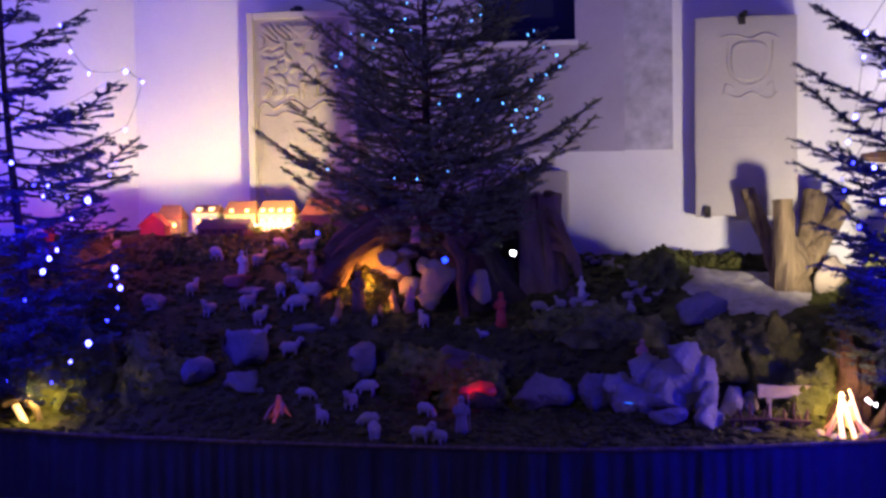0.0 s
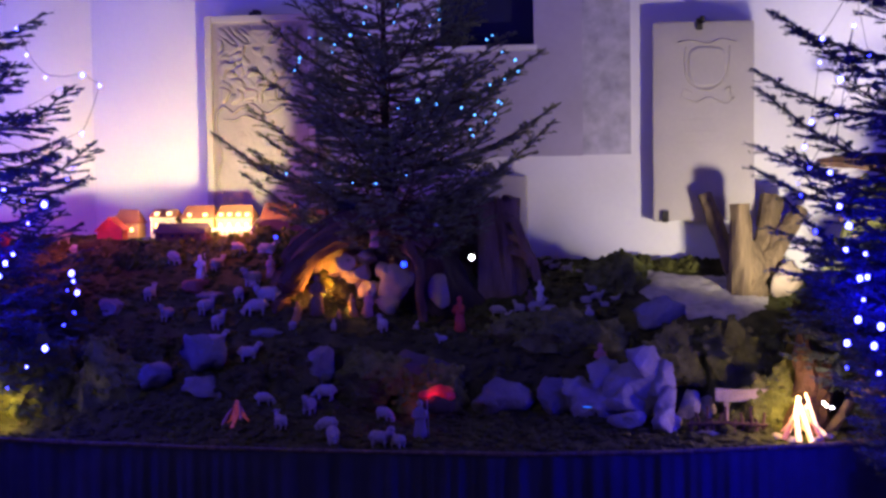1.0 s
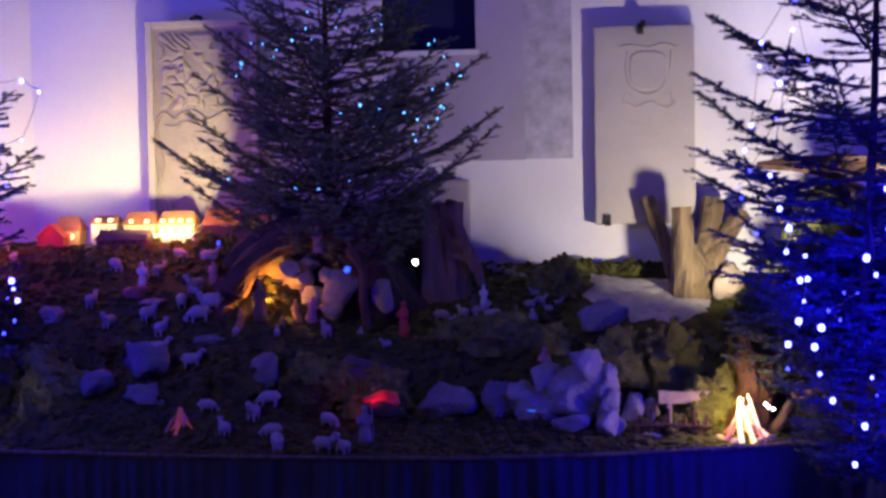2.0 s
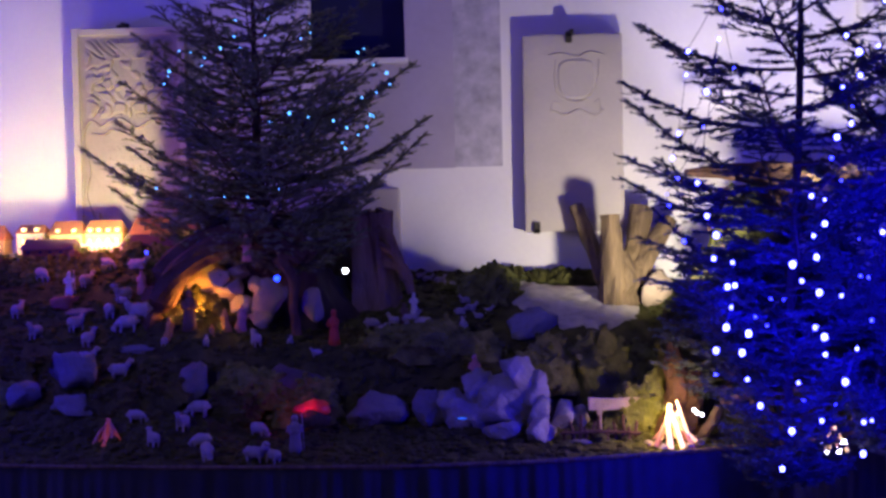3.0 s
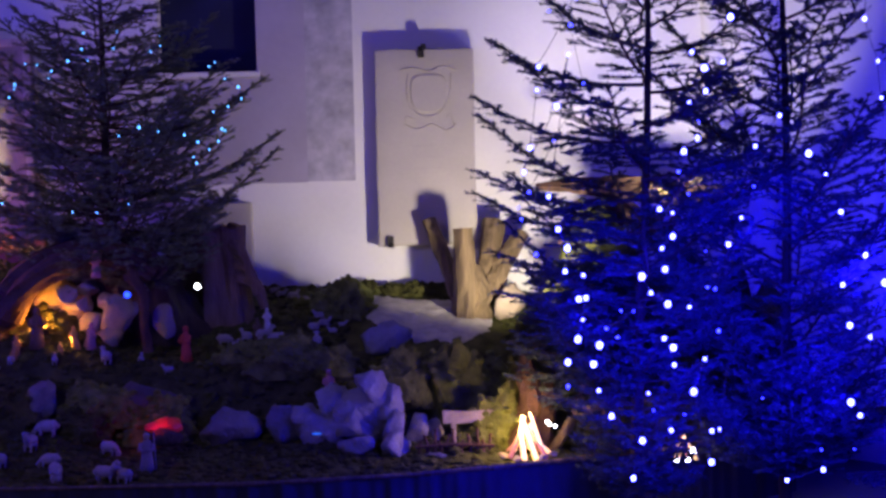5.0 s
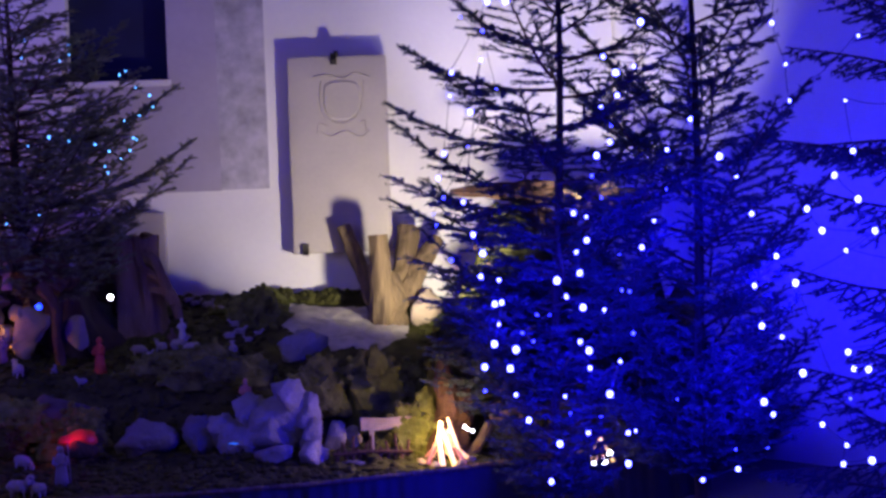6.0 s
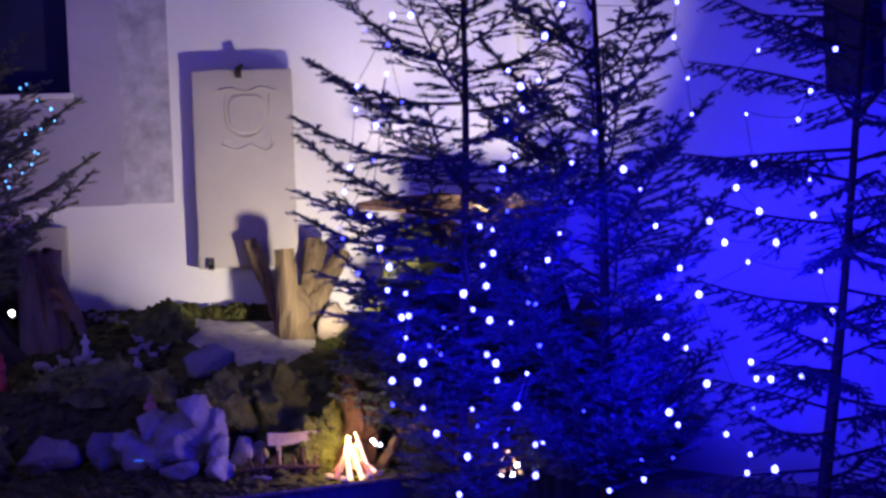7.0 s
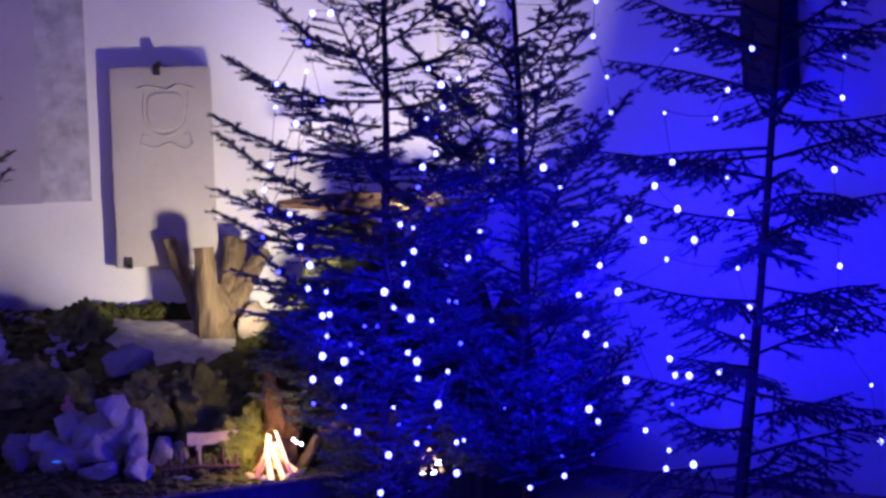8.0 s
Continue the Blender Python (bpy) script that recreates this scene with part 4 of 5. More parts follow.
def house(x, y, w, h, roof_h, wall_mat, roof_mat, label, windows=3, dormers=0, depth=0.14, turn=0, gable=False, lit=True, z=None):
    th = empty("model_house", (x, y, (hill(x, y) if z is None else z) - 0.01), label, "model house", "village houses", turn=turn)
    part("wall", slab_bm(-w / 2, w / 2, -depth / 2, depth / 2, 0, h, 0.002), wall_mat, th)
    o = 0.012
    bm = bmesh.new()
    if gable:
        pts = [(-w / 2 - o, 0), (0, roof_h + o), (w / 2 + o, 0), (w / 2 + o, -0.008), (0, roof_h - 0.004), (-w / 2 - o, -0.008)]
        a = [bm.verts.new((p, -depth / 2 - o, h + q)) for p, q in pts]
        b = [bm.verts.new((p, depth / 2 + o, h + q)) for p, q in pts]
    else:
        pts = [(-depth / 2 - o, 0), (0, roof_h), (depth / 2 + o, 0)]
        a = [bm.verts.new((-w / 2 - o + (roof_h * 0.35 if i == 1 else 0), p, h + q)) for i, (p, q) in enumerate(pts)]
        b = [bm.verts.new((w / 2 + o - (roof_h * 0.35 if i == 1 else 0), p, h + q)) for i, (p, q) in enumerate(pts)]
    n = len(a)
    for i in range(n):
        bm.faces.new((a[i], a[(i + 1) % n], b[(i + 1) % n], b[i]))
    bm.faces.new(a[::-1])
    bm.faces.new(b)
    part("roof", bm, roof_mat, th)
    if gable:
        bm = bmesh.new()
        c = [bm.verts.new(p) for p in ((-w / 2, -depth / 2, h), (w / 2, -depth / 2, h), (0, -depth / 2, h + roof_h - 0.006))]
        bm.faces.new(c)
        d = bmesh.ops.extrude_face_region(bm, geom=bm.faces[:])
        bmesh.ops.translate(bm, vec=(0, 0.01, 0), verts=[q for q in d["geom"] if isinstance(q, bmesh.types.BMVert)])
        part("gable", bm, wall_mat, th)
    for k in range(windows):
        cx = -w / 2 + w * (k + 0.5) / windows
        win = part("window", slab_bm(cx - 0.014, cx + 0.014, -depth / 2 - 0.004, -depth / 2 + 0.004, h * 0.42, h * 0.80), FRAME_DARK, th)
        part("lit_pane" if lit else "pane", slab_bm(cx - 0.010, cx + 0.010, -depth / 2 - 0.006, -depth / 2 - 0.002, h * 0.47, h * 0.76), LIT_PANE if lit else DARK, win)
    for k in range(dormers):
        cx = -w / 2 + w * (k + 0.5) / dormers
        d = part("dormer", slab_bm(cx - 0.016, cx + 0.016, -depth / 2 + 0.005, 0.0, h + 0.008, h + 0.036, 0.003), wall_mat, th)
        part("lit_pane", slab_bm(cx - 0.010, cx + 0.010, -depth / 2 + 0.001, -depth / 2 + 0.007, h + 0.013, h + 0.030), LIT_PANE, d)
    return th


VZ = 1.31
house(-3.56, 9.45, 0.16, 0.09, 0.09, HOUSE_WALL, ROOF, "brown-roofed model house with warm light inside", 2, 0, z=VZ)
house(-3.32, 9.45, 0.16, 0.13, 0.05, HOUSE_PALE, ROOF, "pale model house with brightly lit windows", 2, 2, z=VZ)
house(-3.10, 9.46, 0.20, 0.12, 0.08, HOUSE_WALL, ROOF, "yellow model house with two dormers", 3, 2, z=VZ)
house(-2.865, 9.46, 0.225, 0.12, 0.08, HOUSE_WALL, ROOF, "orange lit model house with four dormers", 4, 4, z=VZ)
house(-2.58, 9.46, 0.25, 0.09, 0.12, HOUSE_PALE, ROOF, "broad-roofed model house with pale walls", 4, 0, z=VZ)
house(-2.36, 9.44, 0.14, 0.13, 0.05, HOUSE_PALE, ROOF, "narrow pale model house beside the fir", 1, 0, z=VZ)
house(-3.585, 9.22, 0.16, 0.06, 0.07, ROOF_RED, ROOF_RED, "small red model barn with a gable", 0, 0, 0.10, gable=True, z=VZ)
house(-3.22, 9.22, 0.15, 0.04, 0.06, FRAME_DARK, ROOF_DARK, "low dark-roofed model shed", 2, 0, 0.10, lit=False, z=VZ)
house(-3.06, 9.22, 0.19, 0.04, 0.06, FRAME_DARK, ROOF_DARK, "low dark-roofed model barn", 3, 0, 0.10, lit=False, z=VZ)
house(-2.53, 9.22, 0.31, 0.05, 0.07, FRAME_DARK, ROOF_DARK, "long dark-roofed model barn", 4, 0, 0.10, lit=False, z=VZ)
rail = empty("white_model_railing", (-2.82, 9.20, VZ), "little white railing on the village square", "railing")
part("rail", slab_bm(-0.12, 0.12, -0.004, 0.004, 0.045, 0.055, 0.001), IVORY, rail)
for k in range(9):
    part("post", slab_bm(-0.12 + 0.03 * k - 0.005, -0.12 + 0.03 * k + 0.005, -0.005, 0.005, 0, 0.065, 0.001), IVORY, rail)
# Unseen lights added before the houses to brighten their walls.
for x in (-3.44, -2.98, -2.72, -2.45):
    lamp("village_fill", "POINT", (x, 9.31, 1.42), (1.0, 0.52, 0.15), 1.5, 0.015)
lamp("village_fill", "POINT", (-3.60, 9.06, 1.42), (1.0, 0.12, 0.07), 0.7, 0.015)
lamp("village_fill", "POINT", (-3.95, 9.10, 1.42), (1.0, 0.12, 0.05), 5.0, 0.02)
# Red light added over the slope; no lamp stands here.
lamp("village_fill", "POINT", (-2.80, 9.02, 1.50), (1.0, 0.18, 0.10), 4.0, 0.02)
tagged(part("village_terrace", slab_bm(-3.78, -2.22, 9.14, 9.64, 1.16, VZ - 0.012, 0.04, 12, 0.03), MOSS, smooth=True), "mossy terrace under the model village", "ground", kind="structure")

# ---- lamps of the crib ----
FLAME = material("flame_glass", (0.9, 0.8, 0.6), 0.5, vary=0.05, bump=0, emit=(1.0, 0.56, 0.18), strength=1.5)
WHITE_LED = material("white_led", (0.9, 0.9, 0.9), 0.4, vary=0.02, bump=0, emit=(0.85, 0.9, 1.0), strength=14.0)
BLUE_LED = material("blue_led", (0.2, 0.3, 0.9), 0.4, vary=0.02, bump=0, emit=(0.008, 0.035, 1.0), strength=6.0)
# Red light of the rock hollow, put into the colour and a faint glow.
RED_GLOW_PAINT = material("red_glow_paint", (0.6, 0.03, 0.03), 0.4, vary=0.1, bump=0, emit=(1.0, 0.02, 0.015), strength=0.04)
TEAL_LED = material("teal_led", (0.1, 0.6, 0.9), 0.4, vary=0.02, bump=0, emit=(0.02, 0.20, 1.0), strength=0.6)


def spotlight(x, y, z, mat, r, label):
    th = empty("small_spotlight", (x, y, z), label, "lamp")
    bm = bmesh.new()
    bmesh.ops.create_icosphere(bm, subdivisions=2, radius=r)
    part("bulb", bm, mat, th, smooth=True)
    mesh_object("socket", *tube([(0, r * 0.5, 0), (0, r * 1.6, -r * 0.2), (0, r * 2.2, -r * 0.3)], [r * 0.95, r * 1.05, r * 0.5], 10), IRON, th)


spotlight(-1.345, 9.10, 1.19, WHITE_LED, 0.017, "small bright white spotlight before the hollow stump")
spotlight(-1.665, 8.66, 1.18, BLUE_LED, 0.018, "small blue lamp hanging in the cave")
spotlight(-2.52, 9.10, 1.315, BLUE_LED, 0.010, "tiny blue lamp on the village edge")
lamp("cave_lamp", "POINT", (-2.17, 8.76, 1.04), (1.0, 0.36, 0.045), 6, 0.006)
lamp("cave_lamp", "POINT", (-1.98, 8.62, 0.96), (1.0, 0.45, 0.10), 1.2, 0.005)
# Made-up body and stand in place of the red-lit recess.
red = empty("red_hollow", (-1.40, 8.12, 0.52), "red form coloured as the red light in a rock hollow", "lamp")
shade = rock_mesh("shade", (0.21, 0.10, 0.095), 64, RED_GLOW_PAINT, red, 6, rough=0.3)
shade.location = (0.0, 0.0, -0.03)
shade["label"] = "solid body coloured red for the light on the rock"
mesh_object("stand", *tube([(0, 0.02, -0.12), (0, 0.02, -0.02), (0, 0.02, 0.02)], [0.012, 0.01, 0.01], 8), IRON, red)
lamp("red_lamp_glow", "POINT", (-1.43, 8.03, 0.54), (1.0, 0.03, 0.02), 0.3, 0.02)
pond = empty("pond_lamp", (-0.595, 8.12, 0.475), "teal lamp glowing under the white rock", "lamp")
Shape().ball((0, 0, 0), (0.05, 0.010, 0.006)).make("tube", TEAL_LED, pond)
mesh_object("holder", *tube([(0.03, 0.02, -0.09), (0.03, 0.02, 0.0)], [0.012, 0.010], 6), IRON, pond)


def campfire(x, y, z, size, label, n=12, mat=FLAME):
    th = empty("campfire", (x, y, z), label, "campfire", "campfires", size=size)
    rng = np.random.default_rng(int(100 * abs(x)) + n)
    for k in range(n):
        a = 2 * math.pi * k / n + rng.uniform(-0.2, 0.4)
        r = rng.uniform(0.085, 0.125)
        lit = k % 3 != 1
        tip = (rng.uniform(-0.03, 0.03), rng.uniform(-0.02, 0.02), rng.uniform(0.13, 0.22))
        foot = Vector((r * math.cos(a), r * math.sin(a), 0))
        mid = foot.lerp(Vector(tip), 0.55) + Vector((rng.uniform(-0.012, 0.012), 0, 0))
        w = rng.uniform(0.008, 0.016)
        mesh_object("flame_stick" if lit else "log", *tube([foot, mid, tip], [w * 1.2, w, 0.5 * w], 7, 0.35, k),
                    mat if lit else ROSE, th, "glowing flame-coloured stick" if lit else "reddish stick")
    for k in range(6):
        st = rock_mesh("stone", (0.05, 0.04, 0.035), 80 + k, STONE_WARM, th, 4, ICO2)
        st.location = (0.12 * math.cos(k * 1.05), 0.10 * math.sin(k * 1.05), -0.01)
    return th


campfire(0.47, 7.92, 0.362, 1.05, "little glowing campfire of stacked sticks at the table edge")
lamp("campfire_glow", "POINT", (0.42, 7.86, 0.58), (1.0, 0.62, 0.20), 8.0, 0.02)
for dx, dz in ((0.115, 0.155), (0.14, 0.145), (0.10, 0.17)):
    spotlight(0.47 + dx, 7.97, 0.362 + dz, WHITE_LED, 0.008, "small white lamp on the campfire")
EMBER = material("ember_wood", (0.30, 0.16, 0.14), 0.8, vary=0.3, scale=20, fine=80, bump=0.2, emit=(1.0, 0.12, 0.04), strength=0.12)
campfire(-2.40, 7.84, 0.40, 0.62, "small heap of pale sticks with a red ember", mat=EMBER)
campfire(1.27, 8.06, 0.30, 0.6, "glowing campfire between the fir branches", 5)
for dx, dz in ((-0.05, 0.09), (0.03, 0.05), (0.06, 0.09), (-0.02, 0.04)):
    spotlight(1.25 + dx, 7.98, 0.27 + dz, WHITE_LED, 0.016, "round bright white lamp in the campfire")
lamp("campfire_glow", "POINT", (1.27, 7.92, 0.42), (1.0, 0.55, 0.25), 0.8, 0.03)
lantern = empty("tent_lantern", (-3.84, 7.85, 0.36), "bright little tent lantern at the table edge", "lantern")
Shape().bar([(-0.03, 0, 0.10), (0.03, -0.01, 0.0)], [0.035, 0.035], 6, 0.5).make("lit_panel", FLAME, lantern)
mesh_object("roof_board", *tube([(-0.10, 0, 0.10), (0.0, 0, 0.15), (0.09, 0, 0.08), (0.11, 0, 0.0)], [0.02, 0.022, 0.02, 0.02], 6, 0.2), CUT_WOOD, lantern)
lamp("tent_lantern_glow", "POINT", (-3.72, 7.78, 0.52), (1.0, 0.66, 0.20), 6.0, 0.03)

# ---- driftwood and sign at the crib's side ----
drift = empty("driftwood", (0, 0, 0), "long brown piece of driftwood leaning by the wall", "driftwood")
log_piece("stem", drift, [(0.63, 9.35, 1.72), (0.86, 9.33, 1.72), (1.13, 9.3, 1.70), (1.45, 9.3, 1.66), (1.74, 9.3, 1.60)], [0.02, 0.055, 0.09, 0.10, 0.08], ROOT, 51, 16, 0.5)
log_piece("stem", drift, [(0.80, 9.3, 1.60), (1.0, 9.3, 1.60), (1.25, 9.3, 1.50), (1.5, 9.35, 1.2), (1.6, 9.4, 0.75)], [0.02, 0.05, 0.09, 0.12, 0.14], ROOT, 52, 16, 0.5)
for k in range(7):
    x = 0.85 + 0.1 * k
    log_piece("stub", drift, [(x, 9.28, 1.52), (x - 0.05, 9.22, 1.46), (x - 0.10 - 0.02 * (k % 3), 9.2, 1.38)], [0.03, 0.025, 0.01], ROOT, 60 + k, 8, 0.3)
for k, (x, z, w) in enumerate(((1.34, 1.68, 0.14), (1.72, 1.66, 0.16), (1.55, 1.74, 0.09), (0.86, 1.28, 0.08), (1.02, 1.26, 0.07), (1.14, 1.22, 0.09), (1.30, 1.40, 0.08), (0.95, 1.32, 0.06))):
    log_piece("split_chip", drift, [(x - w / 2, 9.16, z), (x, 9.15, z + 0.01), (x + w / 2, 9.16, z - 0.02)], [0.03, 0.04, 0.02], CUT_WOOD, 70 + k, 7, 0.4)
log_piece("prop", drift, [(1.0, 9.26, 0.7), (1.02, 9.26, 1.0), (1.05, 9.26, 1.45)], [0.09, 0.08, 0.08], BARK, 80, 10, 0.4)

stump2 = empty("fir_root", (0, 0, 0), "reddish-brown root stump beside the campfire", "tree root")
log_piece("root", stump2, [(0.42, 8.12, 0.34), (0.50, 8.14, 0.55), (0.49, 8.14, 0.72), (0.47, 8.14, 0.90)], [0.11, 0.09, 0.06, 0.02], ROOT, 81, 14, 0.5)
log_piece("root", stump2, [(0.55, 8.14, 0.38), (0.56, 8.14, 0.55), (0.60, 8.14, 0.72)], [0.08, 0.07, 0.03], ROOT, 82, 12, 0.5)
branchy = empty("driftwood_branch", (0, 0, 0), "forked weathered branch lying at the table edge", "branch")
log_piece("branch", branchy, [(0.60, 8.05, 0.36), (0.68, 8.0, 0.50), (0.75, 8.0, 0.64), (0.80, 8.0, 0.78)], [0.03, 0.028, 0.025, 0.02], CUT_WOOD, 83, 8, 0.4)
log_piece("branch", branchy, [(0.72, 8.0, 0.56), (0.84, 7.98, 0.60), (0.94, 7.98, 0.60), (1.13, 7.98, 0.67)], [0.022, 0.03, 0.04, 0.05], CUT_WOOD, 84, 8, 0.4)
log_piece("branch", branchy, [(0.86, 7.98, 0.58), (0.93, 7.96, 0.50), (0.95, 7.96, 0.38)], [0.025, 0.03, 0.03], CUT_WOOD, 85, 8, 0.4)
log_piece("branch", branchy, [(0.90, 7.9, 0.16), (0.97, 7.9, 0.28), (1.07, 7.92, 0.42)], [0.014, 0.016, 0.014], CUT_WOOD, 86, 7, 0.3)
SIGN_WOOD = material("sign_wood", (0.30, 0.25, 0.20), 0.85, vary=0.4, scale=14, fine=70, bump=0.5)
sign = empty("wooden_sign", (0.17, 8.12, 0.36), "small pale wooden sign board on a post", "sign", turn=4)
part("board", slab_bm(-0.13, 0.10, -0.012, 0.012, 0.15, 0.215, 0.006, 3, 0.008, 3), SIGN_WOOD, sign)
part("board", slab_bm(0.09, 0.16, -0.010, 0.010, 0.185, 0.215, 0.005), SIGN_WOOD, sign)
part("post", slab_bm(-0.085, -0.06, -0.01, 0.01, 0.0, 0.16, 0.004), SIGN_WOOD, sign)
fence = empty("stick_fence", (0.08, 7.96, 0.36), "low dark fence of short sticks lit from the fire", "fence")
for k in range(11):
    x = -0.16 + 0.036 * k
    mesh_object("picket", *tube([(x, 0.02 * math.sin(k * 2), 0), (x + 0.01 * math.sin(k), 0, 0.06), (x + 0.012 * math.cos(k * 3), 0, 0.09 + 0.03 * (k % 3))], [0.011, 0.010, 0.007], 6, 0.3, k), ROOT, fence)
mesh_object("rail", *tube([(-0.18, -0.01, 0.06), (0, -0.012, 0.07), (0.22, -0.01, 0.06)], [0.009, 0.010, 0.008], 6, 0.3), ROOT, fence)
speaker = empty("wall_loudspeaker", (3.42, 8.49, 2.24), "dark box loudspeaker high on the blue-lit wall", "loudspeaker", turn=-52)
part("box", slab_bm(-0.14, 0.14, -0.16, 0.0, 0.0, 0.9, 0.01), DARK, speaker)
part("grille", slab_bm(-0.12, 0.12, -0.168, -0.161, 0.03, 0.87, 0.002), IRON, speaker)

# ---- string lights ----
LIT_BULB = material("lit_bulb", (0.6, 0.6, 0.9), 0.4, vary=0.02, bump=0, emit=(0.055, 0.06, 1.0), strength=34.0)
BLUE_BULB = material("blue_bulb", (0.2, 0.2, 0.9), 0.4, vary=0.02, bump=0, emit=(0.02, 0.025, 1.0), strength=16.0)
TEAL_BULB = material("teal_bulb", (0.2, 0.6, 0.9), 0.4, vary=0.02, bump=0, emit=(0.10, 0.45, 1.0), strength=3.5)
# Bulbs placed to fit the camera's view: cast along its rays, pulled nearer it.
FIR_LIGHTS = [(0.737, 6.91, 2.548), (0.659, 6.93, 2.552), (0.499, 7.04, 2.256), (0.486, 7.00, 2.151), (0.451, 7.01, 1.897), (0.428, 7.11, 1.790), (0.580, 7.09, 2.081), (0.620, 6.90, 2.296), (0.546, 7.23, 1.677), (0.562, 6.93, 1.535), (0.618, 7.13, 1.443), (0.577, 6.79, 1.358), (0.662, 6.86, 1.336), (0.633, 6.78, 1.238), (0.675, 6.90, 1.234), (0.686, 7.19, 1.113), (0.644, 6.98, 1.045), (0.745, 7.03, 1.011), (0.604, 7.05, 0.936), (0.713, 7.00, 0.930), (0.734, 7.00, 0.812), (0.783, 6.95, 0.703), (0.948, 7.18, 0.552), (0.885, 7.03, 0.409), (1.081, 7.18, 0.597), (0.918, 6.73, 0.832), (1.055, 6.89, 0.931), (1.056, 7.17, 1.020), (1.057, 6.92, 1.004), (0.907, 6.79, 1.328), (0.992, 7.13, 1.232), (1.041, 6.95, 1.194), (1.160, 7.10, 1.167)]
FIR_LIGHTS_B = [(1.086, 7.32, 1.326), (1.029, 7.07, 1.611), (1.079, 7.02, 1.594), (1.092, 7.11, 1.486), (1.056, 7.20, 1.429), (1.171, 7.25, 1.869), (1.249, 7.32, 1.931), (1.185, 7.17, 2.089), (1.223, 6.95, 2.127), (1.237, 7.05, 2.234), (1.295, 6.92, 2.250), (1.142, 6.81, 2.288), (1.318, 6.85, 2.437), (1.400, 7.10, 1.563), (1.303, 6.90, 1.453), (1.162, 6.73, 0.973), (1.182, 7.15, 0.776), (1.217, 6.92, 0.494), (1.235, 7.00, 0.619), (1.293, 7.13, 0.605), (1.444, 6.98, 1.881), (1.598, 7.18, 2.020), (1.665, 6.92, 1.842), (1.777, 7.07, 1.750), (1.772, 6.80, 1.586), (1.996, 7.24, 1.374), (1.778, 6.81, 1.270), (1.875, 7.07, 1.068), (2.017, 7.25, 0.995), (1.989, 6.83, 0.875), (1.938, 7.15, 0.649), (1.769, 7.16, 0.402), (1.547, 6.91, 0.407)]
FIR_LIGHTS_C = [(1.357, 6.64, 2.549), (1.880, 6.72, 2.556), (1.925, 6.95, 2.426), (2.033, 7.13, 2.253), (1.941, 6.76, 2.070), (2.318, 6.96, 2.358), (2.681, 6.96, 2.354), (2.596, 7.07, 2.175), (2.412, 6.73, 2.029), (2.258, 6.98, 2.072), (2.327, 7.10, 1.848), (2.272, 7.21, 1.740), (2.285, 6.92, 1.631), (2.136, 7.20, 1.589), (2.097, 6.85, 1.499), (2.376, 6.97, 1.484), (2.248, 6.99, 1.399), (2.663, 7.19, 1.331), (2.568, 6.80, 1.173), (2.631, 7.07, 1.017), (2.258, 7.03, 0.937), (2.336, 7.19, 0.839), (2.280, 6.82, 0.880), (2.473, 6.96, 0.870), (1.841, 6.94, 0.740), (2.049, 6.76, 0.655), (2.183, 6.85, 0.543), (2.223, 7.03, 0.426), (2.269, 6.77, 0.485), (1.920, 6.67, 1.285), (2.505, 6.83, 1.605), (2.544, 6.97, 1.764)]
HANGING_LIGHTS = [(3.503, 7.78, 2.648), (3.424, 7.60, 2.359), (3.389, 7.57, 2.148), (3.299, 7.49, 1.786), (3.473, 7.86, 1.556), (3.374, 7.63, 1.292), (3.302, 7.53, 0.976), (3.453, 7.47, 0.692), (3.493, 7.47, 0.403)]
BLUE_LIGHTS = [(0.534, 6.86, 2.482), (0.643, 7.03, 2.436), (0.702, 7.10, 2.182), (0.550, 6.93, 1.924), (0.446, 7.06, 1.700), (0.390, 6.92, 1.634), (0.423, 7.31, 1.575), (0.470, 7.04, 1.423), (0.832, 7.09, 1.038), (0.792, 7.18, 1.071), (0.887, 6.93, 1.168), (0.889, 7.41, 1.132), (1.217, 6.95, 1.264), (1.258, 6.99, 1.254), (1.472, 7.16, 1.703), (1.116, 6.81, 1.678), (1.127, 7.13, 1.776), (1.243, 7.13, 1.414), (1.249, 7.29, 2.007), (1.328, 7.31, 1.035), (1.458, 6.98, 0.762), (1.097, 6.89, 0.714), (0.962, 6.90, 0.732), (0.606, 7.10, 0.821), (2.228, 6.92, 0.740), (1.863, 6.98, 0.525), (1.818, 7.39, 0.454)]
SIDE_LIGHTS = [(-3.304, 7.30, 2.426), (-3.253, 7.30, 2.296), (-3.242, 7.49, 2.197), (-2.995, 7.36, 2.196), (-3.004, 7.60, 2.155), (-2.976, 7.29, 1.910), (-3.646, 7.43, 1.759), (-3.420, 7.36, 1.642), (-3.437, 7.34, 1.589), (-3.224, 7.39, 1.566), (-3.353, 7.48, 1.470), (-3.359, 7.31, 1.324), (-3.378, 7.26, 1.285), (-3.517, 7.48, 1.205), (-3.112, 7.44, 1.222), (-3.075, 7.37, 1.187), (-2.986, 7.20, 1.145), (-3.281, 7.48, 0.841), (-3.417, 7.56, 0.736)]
SIDE_BLUE_LIGHTS = [(-3.126, 7.39, 2.131), (-3.679, 7.59, 1.975), (-3.106, 7.48, 1.746), (-3.149, 7.50, 1.690), (-3.569, 7.51, 1.643), (-3.325, 7.37, 1.585), (-3.167, 7.51, 1.131), (-3.691, 7.63, 1.045), (-2.979, 7.14, 1.055), (-3.212, 7.56, 0.950), (-3.817, 7.65, 0.623), (-3.501, 7.51, 0.634)]
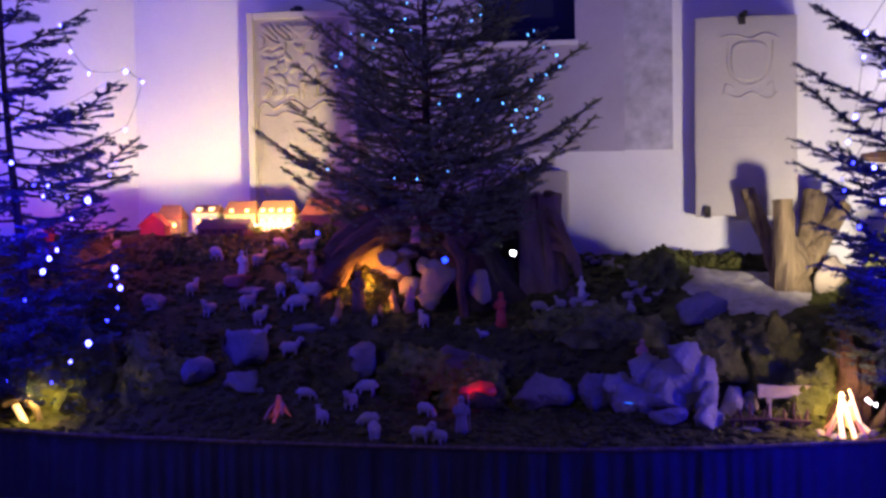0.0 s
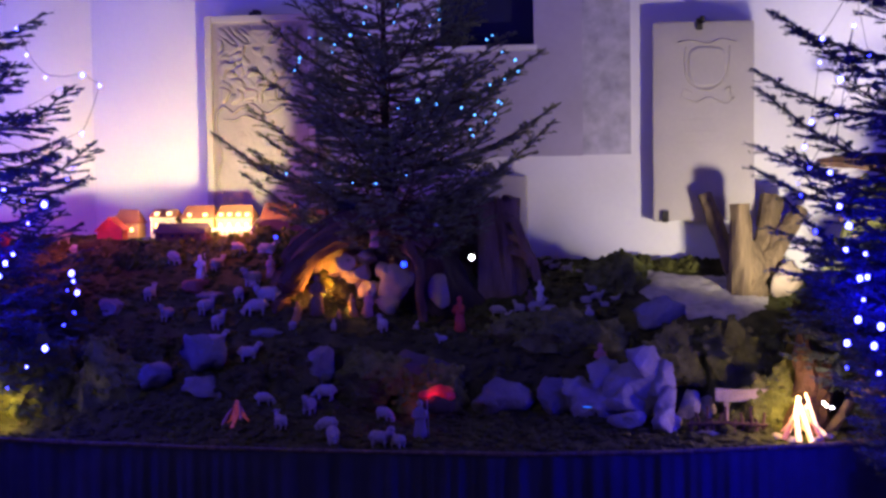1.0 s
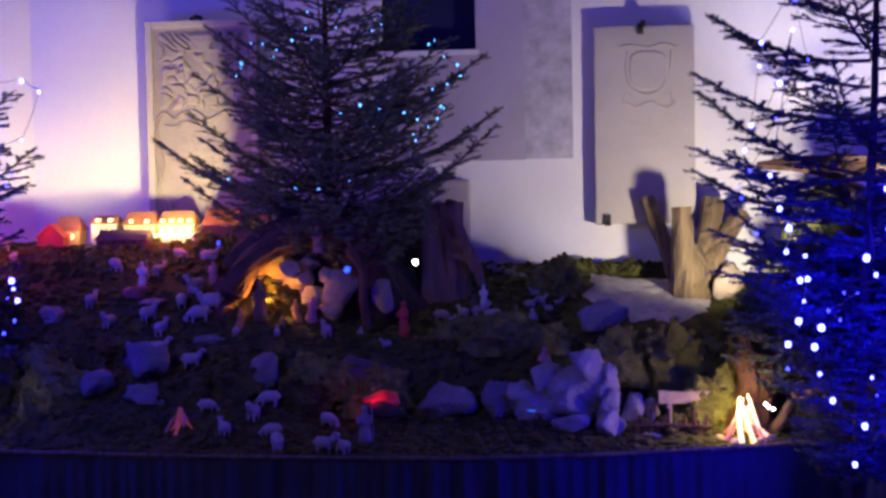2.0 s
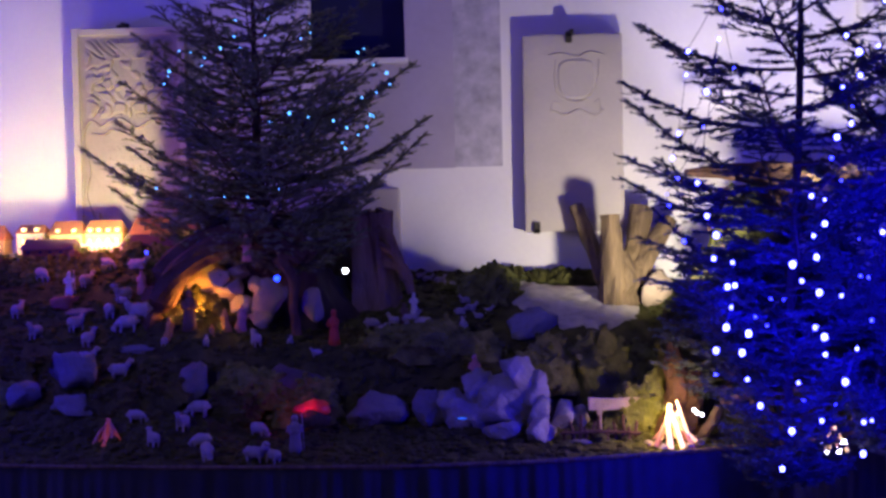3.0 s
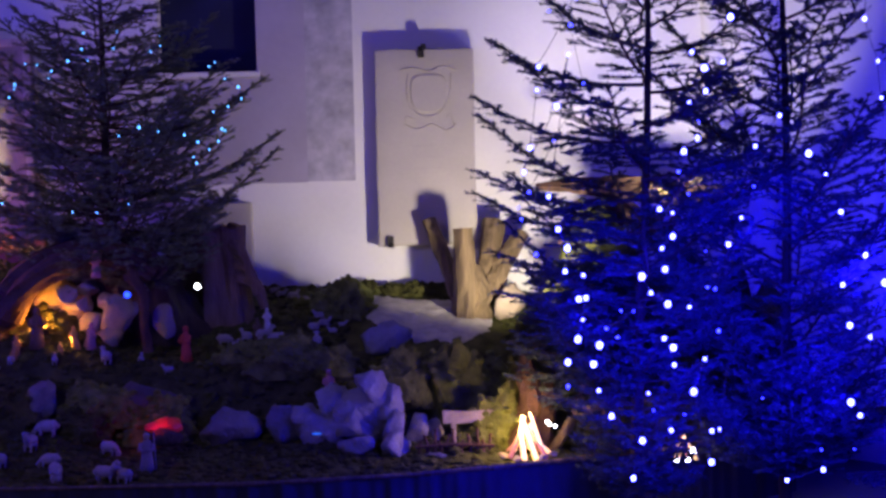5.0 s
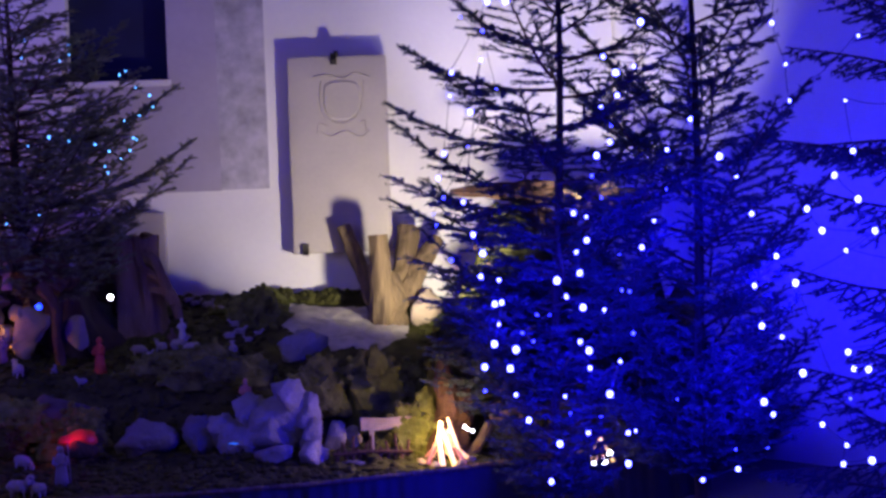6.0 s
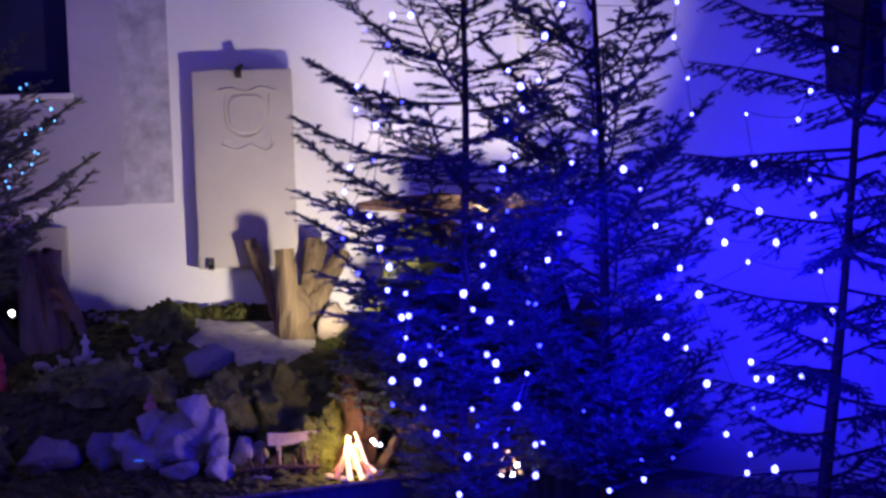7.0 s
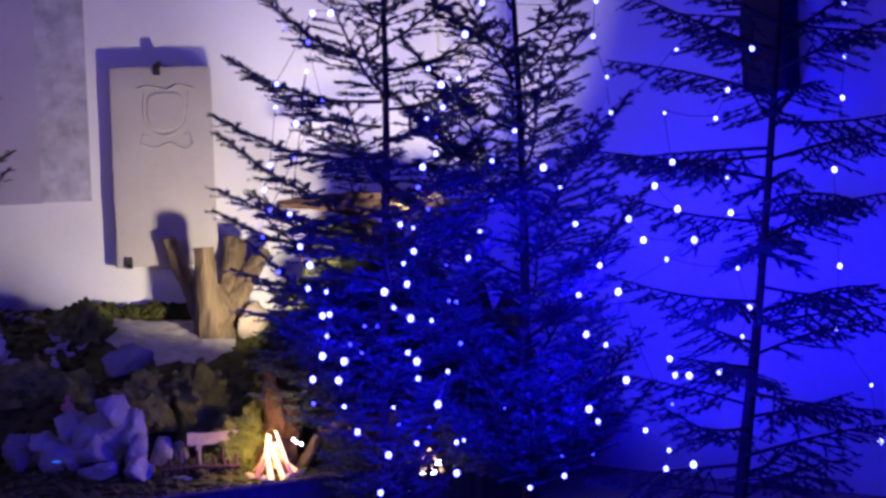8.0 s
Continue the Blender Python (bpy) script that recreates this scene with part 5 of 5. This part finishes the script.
TEAL_LIGHTS = [(-1.717, 8.00, 2.547), (-1.661, 8.56, 2.607), (-1.594, 8.13, 2.476), (-1.833, 8.49, 2.508), (-1.745, 8.21, 2.424), (-1.815, 8.07, 2.412), (-1.895, 8.05, 2.363), (-1.985, 8.37, 2.348), (-2.023, 8.28, 2.413), (-2.128, 8.45, 2.434), (-2.195, 8.49, 2.328), (-2.125, 8.20, 2.285), (-2.096, 7.99, 2.231), (-1.651, 8.49, 2.043), (-1.470, 8.10, 2.070), (-1.442, 8.51, 2.062), (-1.232, 8.04, 2.024), (-1.229, 8.49, 2.001), (-1.168, 8.48, 1.960), (-1.253, 8.48, 1.920), (-1.228, 8.41, 1.887)]
TEAL_LIGHTS_B = [(-1.434, 8.60, 2.578), (-1.362, 8.17, 2.488), (-1.450, 8.39, 2.478), (-1.080, 8.14, 2.395), (-1.171, 8.58, 2.409), (-1.082, 8.54, 2.337), (-0.982, 8.29, 2.276), (-0.977, 8.37, 2.221), (-1.019, 8.14, 2.168), (-1.099, 8.16, 2.144), (-1.071, 8.27, 2.059), (-1.069, 8.38, 2.054), (-1.119, 8.49, 2.002), (-1.590, 8.39, 1.678), (-1.704, 8.12, 1.641), (-1.863, 8.28, 1.644), (-2.105, 8.50, 1.644), (-2.248, 8.35, 1.697)]


def light_string(places, mat, r, label):
    first = Vector(places[0])
    th = empty("light_string", first, label, "string lights", "string lights")
    cable = []
    for a, b in zip(places, places[1:]):
        a, b = Vector(a) - first, Vector(b) - first
        for k in range(6):
            f = k / 6
            cable.append(a.lerp(b, f) + Vector((0, 0.012, -0.05 * (b - a).length * math.sin(math.pi * f) + r * 0.8)))
    cable.append(Vector(places[-1]) - first)
    mesh_object("cable", *tube(cable, [0.0016] * len(cable), 4), CABLE, th)
    me = bpy.data.meshes.new("bulb")
    v = ICO2[0] * np.array([r, r, r * 1.15])
    me.from_pydata(v.tolist(), [], ICO2[1].tolist())
    me.shade_smooth()
    me.materials.append(mat)
    for p in places:
        b = new("bulb", me)
        b.parent, b.location = th, Vector(p) - first
        s = 0.34 + 0.46 * random.random() ** 1.4
        b.scale = (s, s, s)


light_string(FIR_LIGHTS, LIT_BULB, 0.019, "white-glowing blue string lights on the camera side of the fir")
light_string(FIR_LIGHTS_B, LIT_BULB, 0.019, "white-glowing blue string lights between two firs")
light_string(FIR_LIGHTS_C, LIT_BULB, 0.019, "blue-white string lights set to the camera's view of the sparse fir")
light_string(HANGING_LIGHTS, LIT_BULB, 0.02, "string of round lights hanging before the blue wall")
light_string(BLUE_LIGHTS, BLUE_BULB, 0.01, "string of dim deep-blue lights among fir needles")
light_string(SIDE_LIGHTS, LIT_BULB, 0.019, "blue-white string lights set to the camera's view of the side fir")
light_string(SIDE_BLUE_LIGHTS, BLUE_BULB, 0.012, "string of deep-blue lights on the side fir")
light_string(TEAL_LIGHTS, TEAL_BULB, 0.01, "small teal string lights on the camera side of the green fir")
light_string(TEAL_LIGHTS_B, TEAL_BULB, 0.01, "small teal string lights on the green fir")


# ---- moss tufts over the hillside ----
def tufts(count):
    rng = np.random.default_rng(7)
    v0, f0 = ICO1
    allv, allf = [], []
    for k in range(count):
        x = rng.uniform(-4.9, 1.6)
        y = front(x) + 0.06 + rng.uniform(0, 1) * (9.96 - front(x) - 0.06)
        if -0.50 < x < 0.42 and 8.88 < y < 9.88:
            continue
        r = rng.uniform(0.012, 0.04)
        q = v0 * np.array([r, r, r * rng.uniform(0.35, 0.9)]) * rng.uniform(0.7, 1.25, (len(v0), 1))
        allv.append(q + np.array([x, y, hill(x, y)]))
        allf.append(f0 + len(v0) * (len(allv) - 1))
    return np.concatenate(allv).tolist(), np.concatenate(allf).tolist()


tuft = mesh_object("moss_tufts", *tufts(9000), TUFT)
tagged(tuft, "small tufts of dry brownish moss", "moss", kind="stuff")
